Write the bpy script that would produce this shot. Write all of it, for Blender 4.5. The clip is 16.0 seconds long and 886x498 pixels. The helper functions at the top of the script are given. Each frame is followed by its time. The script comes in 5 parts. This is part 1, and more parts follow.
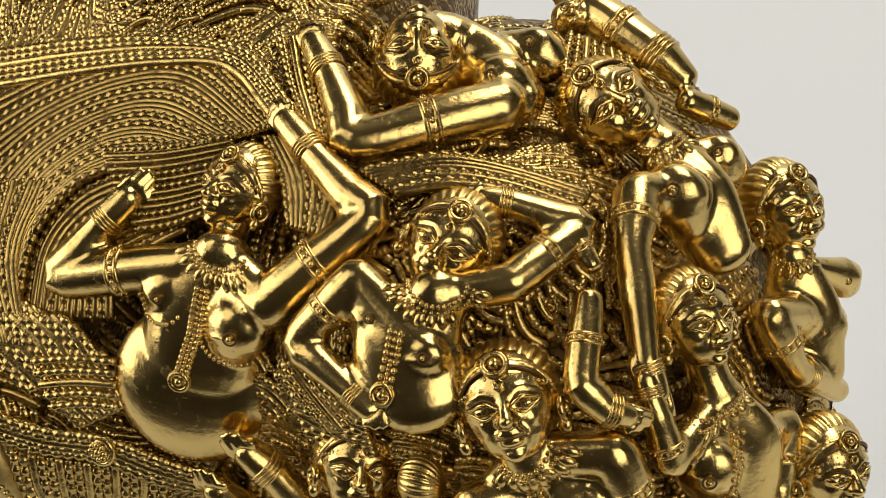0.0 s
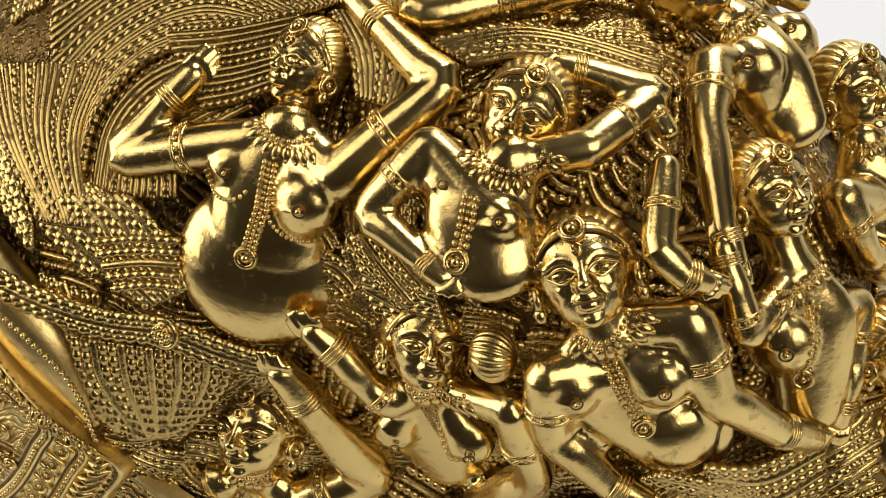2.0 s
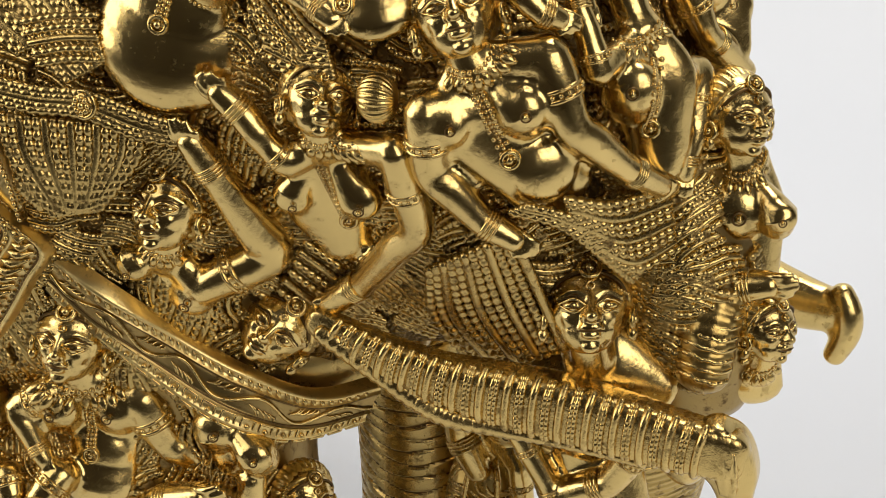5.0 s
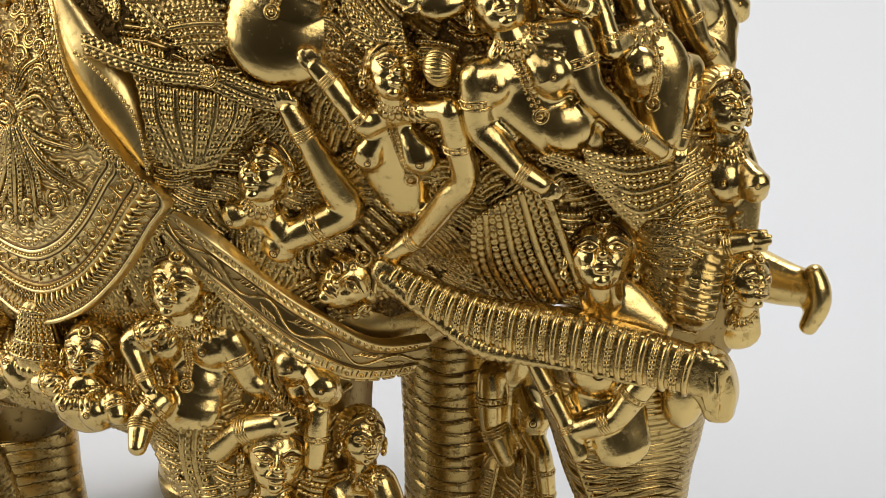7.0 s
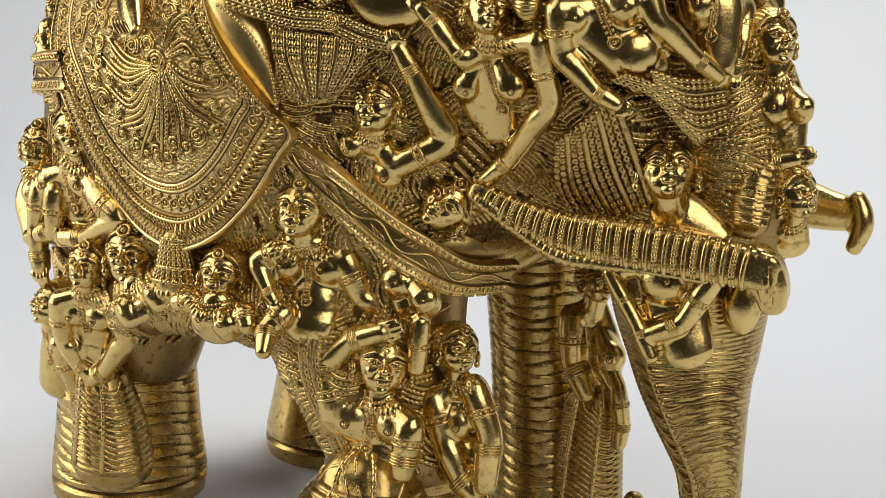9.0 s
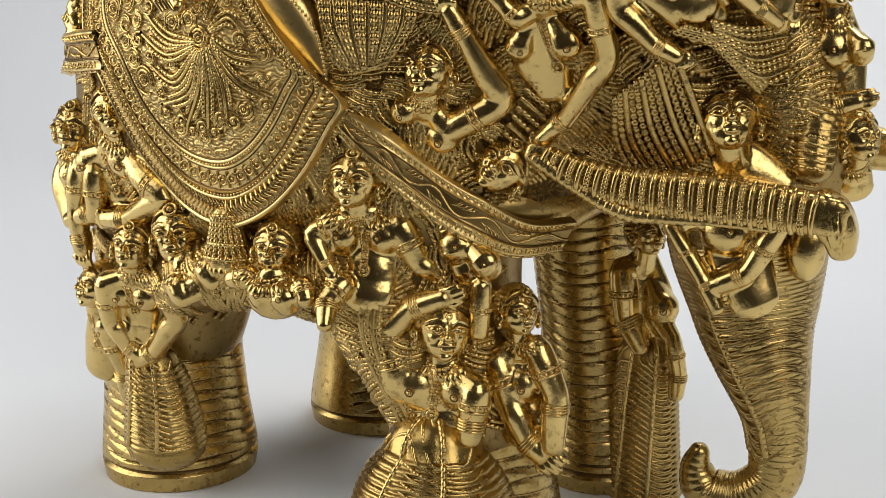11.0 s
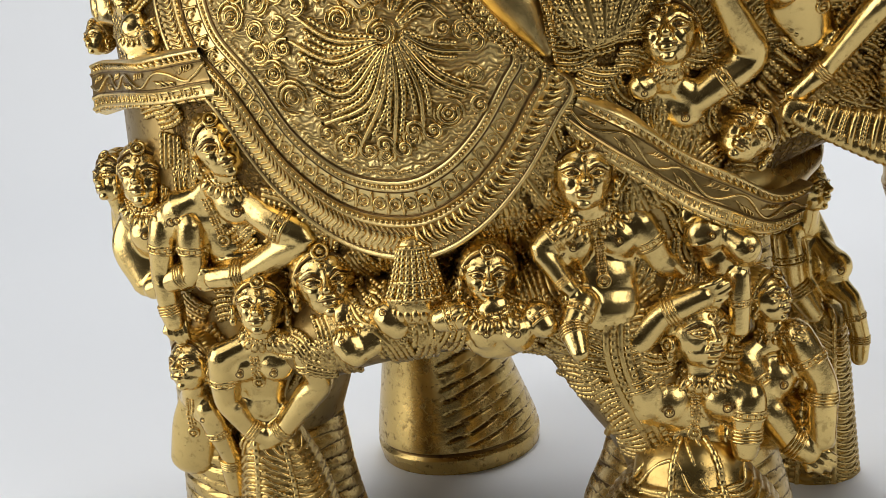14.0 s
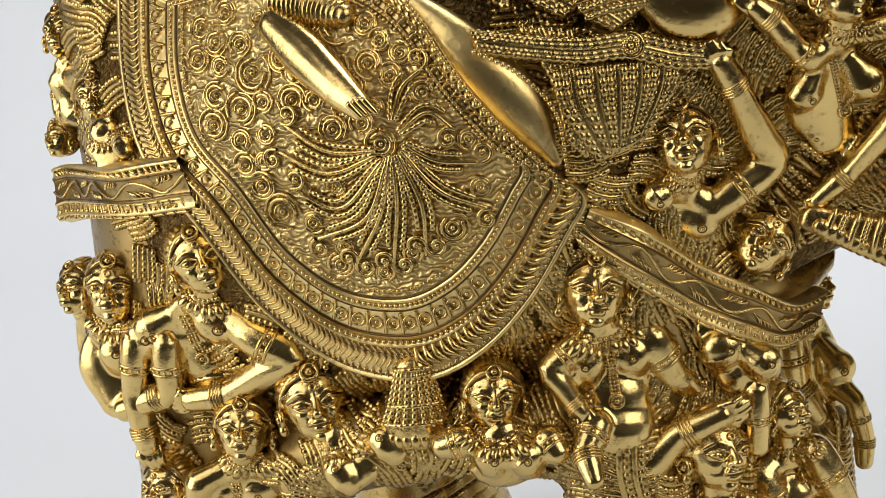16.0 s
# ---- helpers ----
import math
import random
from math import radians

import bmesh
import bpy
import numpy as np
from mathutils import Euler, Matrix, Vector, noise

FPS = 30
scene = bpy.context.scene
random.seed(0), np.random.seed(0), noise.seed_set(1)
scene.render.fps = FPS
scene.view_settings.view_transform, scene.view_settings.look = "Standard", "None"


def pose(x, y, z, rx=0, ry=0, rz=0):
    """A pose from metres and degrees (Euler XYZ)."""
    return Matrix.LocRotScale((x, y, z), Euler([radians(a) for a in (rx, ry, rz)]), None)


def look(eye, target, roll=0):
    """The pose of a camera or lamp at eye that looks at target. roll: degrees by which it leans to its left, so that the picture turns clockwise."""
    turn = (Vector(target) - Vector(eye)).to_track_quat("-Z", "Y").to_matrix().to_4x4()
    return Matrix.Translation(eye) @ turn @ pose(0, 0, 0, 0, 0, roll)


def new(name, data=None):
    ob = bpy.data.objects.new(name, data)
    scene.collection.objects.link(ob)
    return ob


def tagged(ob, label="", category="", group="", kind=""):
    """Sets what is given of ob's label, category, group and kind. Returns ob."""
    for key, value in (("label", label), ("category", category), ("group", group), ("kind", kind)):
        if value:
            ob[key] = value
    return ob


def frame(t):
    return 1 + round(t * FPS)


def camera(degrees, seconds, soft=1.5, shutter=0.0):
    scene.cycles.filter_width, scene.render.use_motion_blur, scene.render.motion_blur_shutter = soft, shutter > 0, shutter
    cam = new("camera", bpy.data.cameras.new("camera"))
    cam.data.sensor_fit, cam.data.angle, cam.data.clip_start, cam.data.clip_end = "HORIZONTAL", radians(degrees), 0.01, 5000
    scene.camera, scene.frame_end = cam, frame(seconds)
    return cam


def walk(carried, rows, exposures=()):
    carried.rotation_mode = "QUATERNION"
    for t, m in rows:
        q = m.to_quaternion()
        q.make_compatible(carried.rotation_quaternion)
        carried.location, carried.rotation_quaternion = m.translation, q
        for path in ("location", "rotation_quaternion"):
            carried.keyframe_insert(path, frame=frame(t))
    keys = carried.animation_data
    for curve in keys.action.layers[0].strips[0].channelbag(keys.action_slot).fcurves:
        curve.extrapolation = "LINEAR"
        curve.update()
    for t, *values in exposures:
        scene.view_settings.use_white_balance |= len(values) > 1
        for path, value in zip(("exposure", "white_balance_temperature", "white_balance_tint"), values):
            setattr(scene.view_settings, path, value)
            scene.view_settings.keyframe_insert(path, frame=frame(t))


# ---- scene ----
from mathutils.bvhtree import BVHTree

cam = camera(34.19, 16.0, soft=0.8)
PATH = [
    (0, (0.20781, -0.33796, 0.46971), (0.03480, 0.06814, 0.23487), -0.29),
    (0.5, (0.20712, -0.34179, 0.46484), (0.03320, 0.06308, 0.22854), -0.34),
    (1, (0.20669, -0.34459, 0.45824), (0.03123, 0.05920, 0.22125), -0.43),
    (1.5, (0.20292, -0.34834, 0.45160), (0.02856, 0.05534, 0.21362), -0.36),
    (2, (0.19831, -0.35211, 0.44399), (0.02334, 0.05236, 0.20779), -0.31),
    (2.5, (0.19101, -0.35614, 0.43844), (0.01844, 0.04997, 0.20328), -0.15),
    (3, (0.18644, -0.35944, 0.43229), (0.01661, 0.04794, 0.19733), -0.01),
    (3.5, (0.18707, -0.36625, 0.42019), (0.02327, 0.04570, 0.18895), 0.25),
    (4, (0.19676, -0.37815, 0.40861), (0.03860, 0.03821, 0.18139), 0.40),
    (4.5, (0.21522, -0.39489, 0.39919), (0.06013, 0.02634, 0.17894), 0.69),
    (4.7, (0.22370, -0.40273, 0.39554), (0.06923, 0.02097, 0.17964), 0.84),
    (6.8, (0.27025, -0.51698, 0.35341), (0.09735, -0.07141, 0.20653), 2.57),
    (7, (0.27589, -0.52558, 0.35055), (0.09734, -0.08071, 0.20840), 2.58),
    (7.5, (0.28795, -0.55340, 0.34297), (0.09857, -0.10928, 0.21301), 2.69),
    (8, (0.29696, -0.57737, 0.33055), (0.09940, -0.13392, 0.21091), 2.62),
    (8.5, (0.30474, -0.59881, 0.30944), (0.10223, -0.15503, 0.19965), 2.40),
    (8.7, (0.30851, -0.60553, 0.30151), (0.10394, -0.16218, 0.19384), 2.21),
    (10.8, (0.29246, -0.62319, 0.30369), (0.08939, -0.18345, 0.17963), -1.02),
    (11, (0.27728, -0.61836, 0.30589), (0.07733, -0.17746, 0.18088), -1.20),
    (11.5, (0.21699, -0.60660, 0.30467), (0.03494, -0.15793, 0.17995), -1.99),
    (12, (0.15584, -0.59527, 0.29942), (-0.00218, -0.13830, 0.17210), -3.13),
    (12.5, (0.10674, -0.58770, 0.29429), (-0.02661, -0.12369, 0.16425), -4.32),
    (13, (0.07237, -0.58466, 0.29710), (-0.04063, -0.11638, 0.16314), -5.50),
    (13.5, (0.04926, -0.58649, 0.30061), (-0.04710, -0.11494, 0.16513), -6.57),
    (14, (0.03654, -0.58824, 0.30468), (-0.04761, -0.11490, 0.16733), -7.46),
    (14.5, (0.02922, -0.58712, 0.30650), (-0.04458, -0.11199, 0.16939), -7.90),
    (15, (0.02569, -0.57995, 0.30832), (-0.04035, -0.10293, 0.17382), -7.95),
    (15.5, (0.01882, -0.56767, 0.31380), (-0.04008, -0.08858, 0.18341), -7.76),
    (16, (0.00788, -0.55292, 0.32080), (-0.04872, -0.07176, 0.19719), -7.43),
]
walk(cam, [(t, look(eye, target, roll)) for t, eye, target, roll in PATH], [(0, -0.08, 7250, 9), (1, 0.09, 7050, 10), (2, 0.26, 6900, 10), (3.5, 0.26, 6700, 10), (4.5, 0.21, 6750, 11), (7, 0.1, 6650, 11), (11, 0.06, 6580, 10), (14, 0.1, 6520, 10), (16, 0.14, 6520, 10)])

# ---- light ----
world = bpy.data.worlds.new("studio")
scene.world = world
world.use_nodes = True
world.node_tree.nodes["Background"].inputs[0].default_value = (0.8, 0.85, 0.95, 1)
world.node_tree.nodes["Background"].inputs[1].default_value = 0.05
scene.view_settings.exposure = 0.0


def area_lamp(name, m, sx, sy, watts, colour):
    data = bpy.data.lights.new(name, "AREA")
    data.shape, data.size, data.size_y, data.energy, data.color = "RECTANGLE", sx, sy, watts, colour
    ob = new(name, data)
    ob.matrix_world = m
    return ob


area_lamp("softbox_light", look((-0.75, -0.95, 1.25), (0, -0.05, 0.22)), 0.95, 0.95, 4.4, (1.0, 0.96, 0.90))
area_lamp("window_light", look((-1.6, -0.75, 0.60), (0, -0.05, 0.2)), 1.45, 1.3, 18.5, (1.0, 0.98, 0.95))
area_lamp("right_softbox_light", look((1.15, -0.95, 0.95), (0.05, -0.05, 0.22)), 1.0, 1.0, 8.8, (1.0, 0.96, 0.90))
area_lamp("ceiling_light", look((0.25, 0.55, 1.95), (0.1, 0.45, 0.1)), 1.3, 0.7, 18.5, (1.0, 0.98, 0.96))


# ---- materials ----
def nodes_of(m):
    m.use_nodes = True
    return m.node_tree.nodes, m.node_tree.links, m.node_tree.nodes["Principled BSDF"]


def brass(name, pattern, scale, depth, patina, rough=0.2, bright=(0.81, 0.575, 0.20)):
    """Cast brass. pattern: 'plain', 'chased' (punched dots) or 'scroll' (engraved lines); patina: how much dark lacquer is left in the low parts."""
    m = bpy.data.materials.new(name)
    n, l, b = nodes_of(m)
    at = n.new("ShaderNodeTexCoord").outputs["Object"]

    def tex(kind, s, **values):
        nonlocal at
        t = n.new(kind)
        t.inputs["Scale"].default_value = s
        for k, v in values.items():
            t.inputs[k].default_value = v
        l.new(at, t.inputs["Vector"])
        return t

    def ramp(value, a, c, ca, cc):
        r = n.new("ShaderNodeValToRGB")
        r.color_ramp.elements[0].position, r.color_ramp.elements[1].position = a, c
        r.color_ramp.elements[0].color, r.color_ramp.elements[1].color = (*ca, 1), (*cc, 1)
        l.new(value, r.inputs[0])
        return r.outputs[0]

    def math_node(op, a, c):
        k = n.new("ShaderNodeMath")
        k.operation = op
        for i, v in enumerate((a, c)):
            if isinstance(v, (int, float)):
                k.inputs[i].default_value = v
            else:
                l.new(v, k.inputs[i])
        return k.outputs[0]

    cloud = tex("ShaderNodeTexNoise", 45, Detail=4, Roughness=0.6).outputs[0]
    fine = tex("ShaderNodeTexNoise", 900, Detail=3, Roughness=0.65).outputs[0]
    spots = tex("ShaderNodeTexNoise", 240, Detail=5, Roughness=0.7).outputs[0]
    tint = ramp(cloud, 0.3, 0.72, [c * 0.82 for c in bright], bright)
    height = math_node("MULTIPLY", fine, 0.10)
    if pattern == "plain":
        low = ramp(spots, 0.33, 0.45, (1, 1, 1), (0, 0, 0))
        height = math_node("ADD", height, math_node("ADD", math_node("MULTIPLY", cloud, 0.6), math_node("MULTIPLY", spots, 0.16)))
    elif pattern == "chased":
        warped = n.new("ShaderNodeVectorMath")
        warped.operation = "MULTIPLY_ADD"
        wob = tex("ShaderNodeTexNoise", 160, Detail=3).outputs["Color"]
        l.new(wob, warped.inputs[0])
        warped.inputs[1].default_value = (0.010, 0.010, 0.010)
        l.new(at, warped.inputs[2])
        at = warped.outputs[0]
        cells = tex("ShaderNodeTexVoronoi", scale, Randomness=1.0)
        dots = ramp(cells.outputs["Distance"], 0.15, 0.62, (1, 1, 1), (0, 0, 0))
        big = tex("ShaderNodeTexVoronoi", scale * 0.31, Randomness=1.0).outputs["Distance"]
        height = math_node("ADD", math_node("ADD", height, dots), math_node("MULTIPLY", math_node("SUBTRACT", 1.0, big), 0.8))
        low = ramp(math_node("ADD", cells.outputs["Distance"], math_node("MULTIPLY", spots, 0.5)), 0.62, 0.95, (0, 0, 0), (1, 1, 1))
    else:
        warp = n.new("ShaderNodeTexWave")
        warp.wave_type, warp.wave_profile = "RINGS", "SIN"
        warp.inputs["Scale"].default_value, warp.inputs["Distortion"].default_value = scale * 0.35, 14.0
        warp.inputs["Detail"].default_value, warp.inputs["Detail Scale"].default_value = 1.5, 1.2
        l.new(at, warp.inputs["Vector"])
        lines = warp.outputs["Fac"]
        cells = tex("ShaderNodeTexVoronoi", scale * 1.6, Randomness=0.6).outputs["Distance"]
        height = math_node("ADD", math_node("ADD", height, lines), math_node("MULTIPLY", math_node("SUBTRACT", 1.0, cells), 0.6))
        low = ramp(math_node("SUBTRACT", lines, math_node("MULTIPLY", spots, 0.35)), 0.0, 0.30, (1, 1, 1), (0, 0, 0))
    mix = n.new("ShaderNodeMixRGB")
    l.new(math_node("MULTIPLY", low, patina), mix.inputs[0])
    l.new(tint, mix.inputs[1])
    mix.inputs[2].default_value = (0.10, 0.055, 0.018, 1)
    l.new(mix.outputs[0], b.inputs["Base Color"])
    b.inputs["Metallic"].default_value = 1.0
    r = math_node("ADD", math_node("MULTIPLY", cloud, 0.16), rough - 0.08)
    l.new(math_node("ADD", r, math_node("MULTIPLY", math_node("MULTIPLY", low, patina), 0.3)), b.inputs["Roughness"])
    bump = n.new("ShaderNodeBump")
    bump.inputs["Strength"].default_value, bump.inputs["Distance"].default_value = 1.0, depth
    l.new(height, bump.inputs["Height"])
    l.new(bump.outputs[0], b.inputs["Normal"])
    return m


POLISHED = brass("polished_brass", "plain", 100, 0.0005, 0.35, 0.215, (0.80, 0.582, 0.222))
JEWEL = brass("jewellery_brass", "plain", 100, 0.0010, 0.65, 0.25, (0.74, 0.53, 0.195))
CORD = brass("cord_brass", "plain", 100, 0.0010, 0.85, 0.27, (0.60, 0.425, 0.152))
PLATE = brass("engraved_plate_brass", "plain", 100, 0.0008, 0.40, 0.34, (0.90, 0.68, 0.28))
# Ground colour darkened for the shade between figures, besides lacquer around the dots.
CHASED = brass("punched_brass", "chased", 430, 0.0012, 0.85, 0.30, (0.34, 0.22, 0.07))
EMBROIDERED = brass("embroidered_brass", "plain", 100, 0.0008, 0.7, 0.28, (0.50, 0.345, 0.115))
SCROLL = brass("engraved_brass", "scroll", 420, 0.0007, 0.55, 0.37, (0.92, 0.70, 0.29))
FEATHER = brass("tarnished_brass", "plain", 100, 0.0010, 0.9, 0.28, (0.37, 0.25, 0.082))
HAIR = brass("hair_brass", "plain", 100, 0.0005, 0.85, 0.28)
INK = brass("dark_line_brass", "plain", 100, 0.0003, 0.9, 0.42, (0.16, 0.095, 0.035))
# Base colour lowered to hold the shade of recesses; only its spots are tarnish.
RECESS_SHADE = brass("recess_shade_brass", "plain", 100, 0.0005, 0.8, 0.33, (0.40, 0.275, 0.10))
LEG = brass("leg_brass", "plain", 100, 0.0004, 0.75, 0.27, (0.58, 0.41, 0.145))


def plain(name, colour, rough, speck):
    m = bpy.data.materials.new(name)
    n, l, b = nodes_of(m)
    t = n.new("ShaderNodeTexNoise")
    t.inputs["Scale"].default_value, t.inputs["Detail"].default_value = 3.0, 6
    r = n.new("ShaderNodeValToRGB")
    r.color_ramp.elements[0].color = (*[c * (1 - speck) for c in colour], 1)
    r.color_ramp.elements[1].color = (*colour, 1)
    l.new(t.outputs[0], r.inputs[0])
    l.new(r.outputs[0], b.inputs["Base Color"])
    b.inputs["Roughness"].default_value = rough
    return m


TABLE = plain("white_laminate", (0.78, 0.80, 0.83), 0.32, 0.03)
SCREEN = plain("white_paper", (0.80, 0.835, 0.88), 0.8, 0.03)
ROOM = plain("room_wall", (0.09, 0.075, 0.058), 0.8, 0.15)


# ---- shapes ----
class Shape:
    """Gathers vertices and faces, each with a material slot, for one mesh."""

    def __init__(self):
        self.verts, self.faces, self.slots = [], [], []

    def grid(self, rows, slot=0, closed=False):
        """Faces between rows of points, all of one length; closed: each row is a loop."""
        base, wide = len(self.verts), len(rows[0])
        for row in rows:
            self.verts.extend(tuple(p) for p in row)
        for a in range(len(rows) - 1):
            for c in range(wide if closed else wide - 1):
                d = (c + 1) % wide
                self.faces.append((base + a * wide + c, base + a * wide + d, base + (a + 1) * wide + d, base + (a + 1) * wide + c))
                self.slots.append(slot)

    def ball(self, c, radii, basis=None, seg=10, slot=0, ridges=0, depth=0.0):
        c = Vector(c)
        basis = basis or (Vector((1, 0, 0)), Vector((0, 1, 0)), Vector((0, 0, 1)))
        radii = (radii,) * 3 if isinstance(radii, float) else radii
        rows = []
        half = max(4, seg // 2)
        for i in range(half + 1):
            a = math.pi * (i / half if 0 < i < half else (0.004 if i == 0 else 0.996))
            row = []
            for j in range(seg):
                b = 2 * math.pi * j / seg
                k = 1 + (depth * abs(math.sin(b * ridges / 2)) if ridges else 0)
                x, y, z = math.sin(a) * math.cos(b) * k, math.sin(a) * math.sin(b) * k, math.cos(a)
                row.append(c + basis[0] * (x * radii[0]) + basis[1] * (y * radii[1]) + basis[2] * (z * radii[2]))
            rows.append(row)
        self.grid(rows, slot, True)

    def tube(self, points, seg=14, slot=0, square=1.0, step=0.0025, ribs=0.0, rib_depth=0.0, flat=1.0, side=None, pleats=0, pleat_depth=0.0, caps=True, sharp=1.0):
        """A round limb through points (x, y, z, radius). ribs: spacing of rings along it; pleats: folds along it; flat: squash along side."""
        pts = smooth(points, step)
        rows, along, last = [], 0.0, None
        axis = Vector(pts[-1][:3]) - Vector(pts[0][:3])
        ref = Vector(side) if side else (Vector((0, -1, 0)) if abs(axis.normalized().y) < 0.9 else Vector((0, 0, 1)))
        rings = []
        for i, p in enumerate(pts):
            here = Vector(p[:3])
            tang = (Vector(pts[min(i + 1, len(pts) - 1)][:3]) - Vector(pts[max(i - 1, 0)][:3])).normalized()
            if last is not None:
                along += (here - last).length
            last = here
            rings.append((here, tang, p[3], along))
        if caps:
            h0, t0, r0, _ = rings[0]
            h1, t1, r1, _ = rings[-1]
            arc = (0.05, 0.4, 0.72, 0.93)
            rings = [(h0 - t0 * r0 * math.sqrt(1 - k * k) * 0.8, t0, r0 * k, -1) for k in arc] + rings
            rings += [(h1 + t1 * r1 * math.sqrt(1 - k * k) * 0.8, t1, r1 * k, -1) for k in arc[::-1]]
        for here, tang, r, s in rings:
            u = (ref - tang * ref.dot(tang)).normalized()
            v = tang.cross(u)
            if ribs and s >= 0:
                r *= 1 + rib_depth * (abs(math.sin(math.pi * s / ribs)) ** sharp - 0.5)
            row = []
            for j in range(seg):
                b = 2 * math.pi * j / seg
                k = r * (1 + (pleat_depth * abs(math.sin(b * pleats / 2)) if pleats else 0))
                row.append(here + u * (math.copysign(abs(math.cos(b)) ** square, math.cos(b)) * k * flat) + v * (math.copysign(abs(math.sin(b)) ** square, math.sin(b)) * k))
            rows.append(row)
        self.grid(rows, slot, True)

    def ring(self, c, normal, radius, thick, slot=0, seg=18, ring_seg=6, squash=1.0):
        n = Vector(normal).normalized()
        u = n.orthogonal().normalized()
        v = n.cross(u)
        rows = []
        for i in range(seg + 1):
            a = 2 * math.pi * i / seg
            d = u * math.cos(a) + v * math.sin(a)
            rows.append([Vector(c) + d * (radius + thick * math.cos(2 * math.pi * j / ring_seg)) + n * (thick * squash * math.sin(2 * math.pi * j / ring_seg)) for j in range(ring_seg)])
        self.grid(rows, slot, True)

    def beads(self, points, radius, slot=0, gap=2.0):
        """A string of touching beads along points."""
        pts = smooth([(*p[:3], radius) for p in points], radius * gap)
        for p in pts:
            self.ball(p[:3], radius, seg=6, slot=slot)

    def build(self, name, materials, parent=None, label="", flat=False):
        me = bpy.data.meshes.new(name)
        me.from_pydata([tuple(v) for v in self.verts], [], self.faces)
        for m in materials:
            me.materials.append(m)
        me.polygons.foreach_set("material_index", self.slots)
        me.polygons.foreach_set("use_smooth", [not flat] * len(self.faces))
        bm = bmesh.new()
        bm.from_mesh(me)
        bmesh.ops.recalc_face_normals(bm, faces=bm.faces)
        bm.to_mesh(me)
        bm.free()
        ob = new(name, me)
        ob.parent = parent
        return tagged(ob, label)


def smooth(points, step):
    """Points on a soft curve through the given ones, about step apart."""
    p = np.array(points, float)
    if len(p) == 1:
        return [tuple(p[0])]
    p = np.vstack([2 * p[0] - p[1], p, 2 * p[-1] - p[-2]])
    out = []
    for i in range(1, len(p) - 2):
        a, b, c, d = p[i - 1 : i + 3]
        n = max(1, int(round(np.linalg.norm((c - b)[:3]) / step)))
        for k in range(n):
            t = k / n
            out.append(tuple(0.5 * (2 * b + (c - a) * t + (2 * a - 5 * b + 4 * c - d) * t * t + (3 * b - a - 3 * c + d) * t**3)))
    out.append(tuple(p[-2]))
    return out


def cast(shape, voxel, rounds=2, fillet=0.0):
    """The shapes of one casting melted into a single skin with rounded inner corners: a list of vertices and faces."""
    me = bpy.data.meshes.new("cast")
    me.from_pydata([tuple(v) for v in shape.verts], [], shape.faces)
    ob = new("cast", me)
    if fillet:
        mod = ob.modifiers.new("swell", "DISPLACE")
        mod.strength, mod.mid_level = fillet, 0.0
    mod = ob.modifiers.new("melt", "REMESH")
    mod.mode, mod.voxel_size, mod.adaptivity = "VOXEL", voxel, 0.0
    mod = ob.modifiers.new("soften", "SMOOTH")
    mod.factor, mod.iterations = 0.5, rounds
    if fillet:
        mod = ob.modifiers.new("shrink", "DISPLACE")
        mod.strength, mod.mid_level = -fillet, 0.0
        mod = ob.modifiers.new("settle", "SMOOTH")
        mod.factor, mod.iterations = 0.5, 2
    bpy.context.view_layer.update()
    done = ob.evaluated_get(bpy.context.evaluated_depsgraph_get()).to_mesh()
    verts, faces = [tuple(v.co) for v in done.vertices], [tuple(p.vertices) for p in done.polygons]
    bpy.data.objects.remove(ob)
    bpy.data.meshes.remove(me)
    return verts, faces


def ground(*parts):
    """The surface that the given parts show to the front, to lay cords on."""
    verts, faces = [], []
    for ob in parts:
        base = len(verts)
        verts += [v.co for v in ob.data.vertices]
        faces += [tuple(i + base for i in p.vertices) for p in ob.data.polygons]
    return BVHTree.FromPolygons(verts, faces)


# The side of the elephant as a smooth surface, in decimetres: y from x and z.
FLANK = [(-1.1079, 0, 0), (-0.0837, 0, 1), (0.3170, 0, 2), (0.2804, 0, 3), (0.0030, 0, 4), (0.0110, 0, 5), (-0.0513, 0, 6), (0.2600, 1, 0), (-0.1930, 1, 1), (-0.4099, 1, 2), (-0.2785, 1, 3), (0.2919, 1, 4), (0.1261, 1, 5), (0.2440, 2, 0), (-0.2634, 2, 1), (0.1741, 2, 2), (-0.0082, 2, 3), (0.0673, 2, 4), (-0.2478, 3, 0), (-0.0934, 3, 1), (0.1456, 3, 2), (0.1783, 3, 3), (-0.1428, 4, 0), (0.1280, 4, 1), (-0.0662, 4, 2), (0.0496, 5, 0), (0.0442, 5, 1), (0.0414, 6, 0)]


def on_flank(x, z, proud=0.0):
    x, z = x * 10, z * 10 - 2.4
    return Vector((x / 10, sum(k * x**i * z**j for k, i, j in FLANK) / 10 - proud, (z + 2.4) / 10))


def lay(points, proud=0.0):
    return [on_flank(x, z, proud) for x, z in points]


# ---- the room ----
shape = Shape()
sweep = [(-0.38, -0.004), (-0.38, 0.0), (0.0, 0.0), (0.3, 0.0), (0.7, 0.0)] + [(0.7 + 0.5 * math.sin(a), 0.5 - 0.5 * math.cos(a)) for a in np.linspace(0.1, math.pi / 2, 16)] + [(1.2, 1.0), (1.2, 2.2)]
shape.grid([[(x, y, z) for x in (-2.3, -1, 0, 1, 2.3)] for y, z in sweep])
tagged(shape.build("backdrop", [SCREEN]), "seamless pale paper sweep under and behind the statue", "backdrop", kind="structure")
shape = Shape()
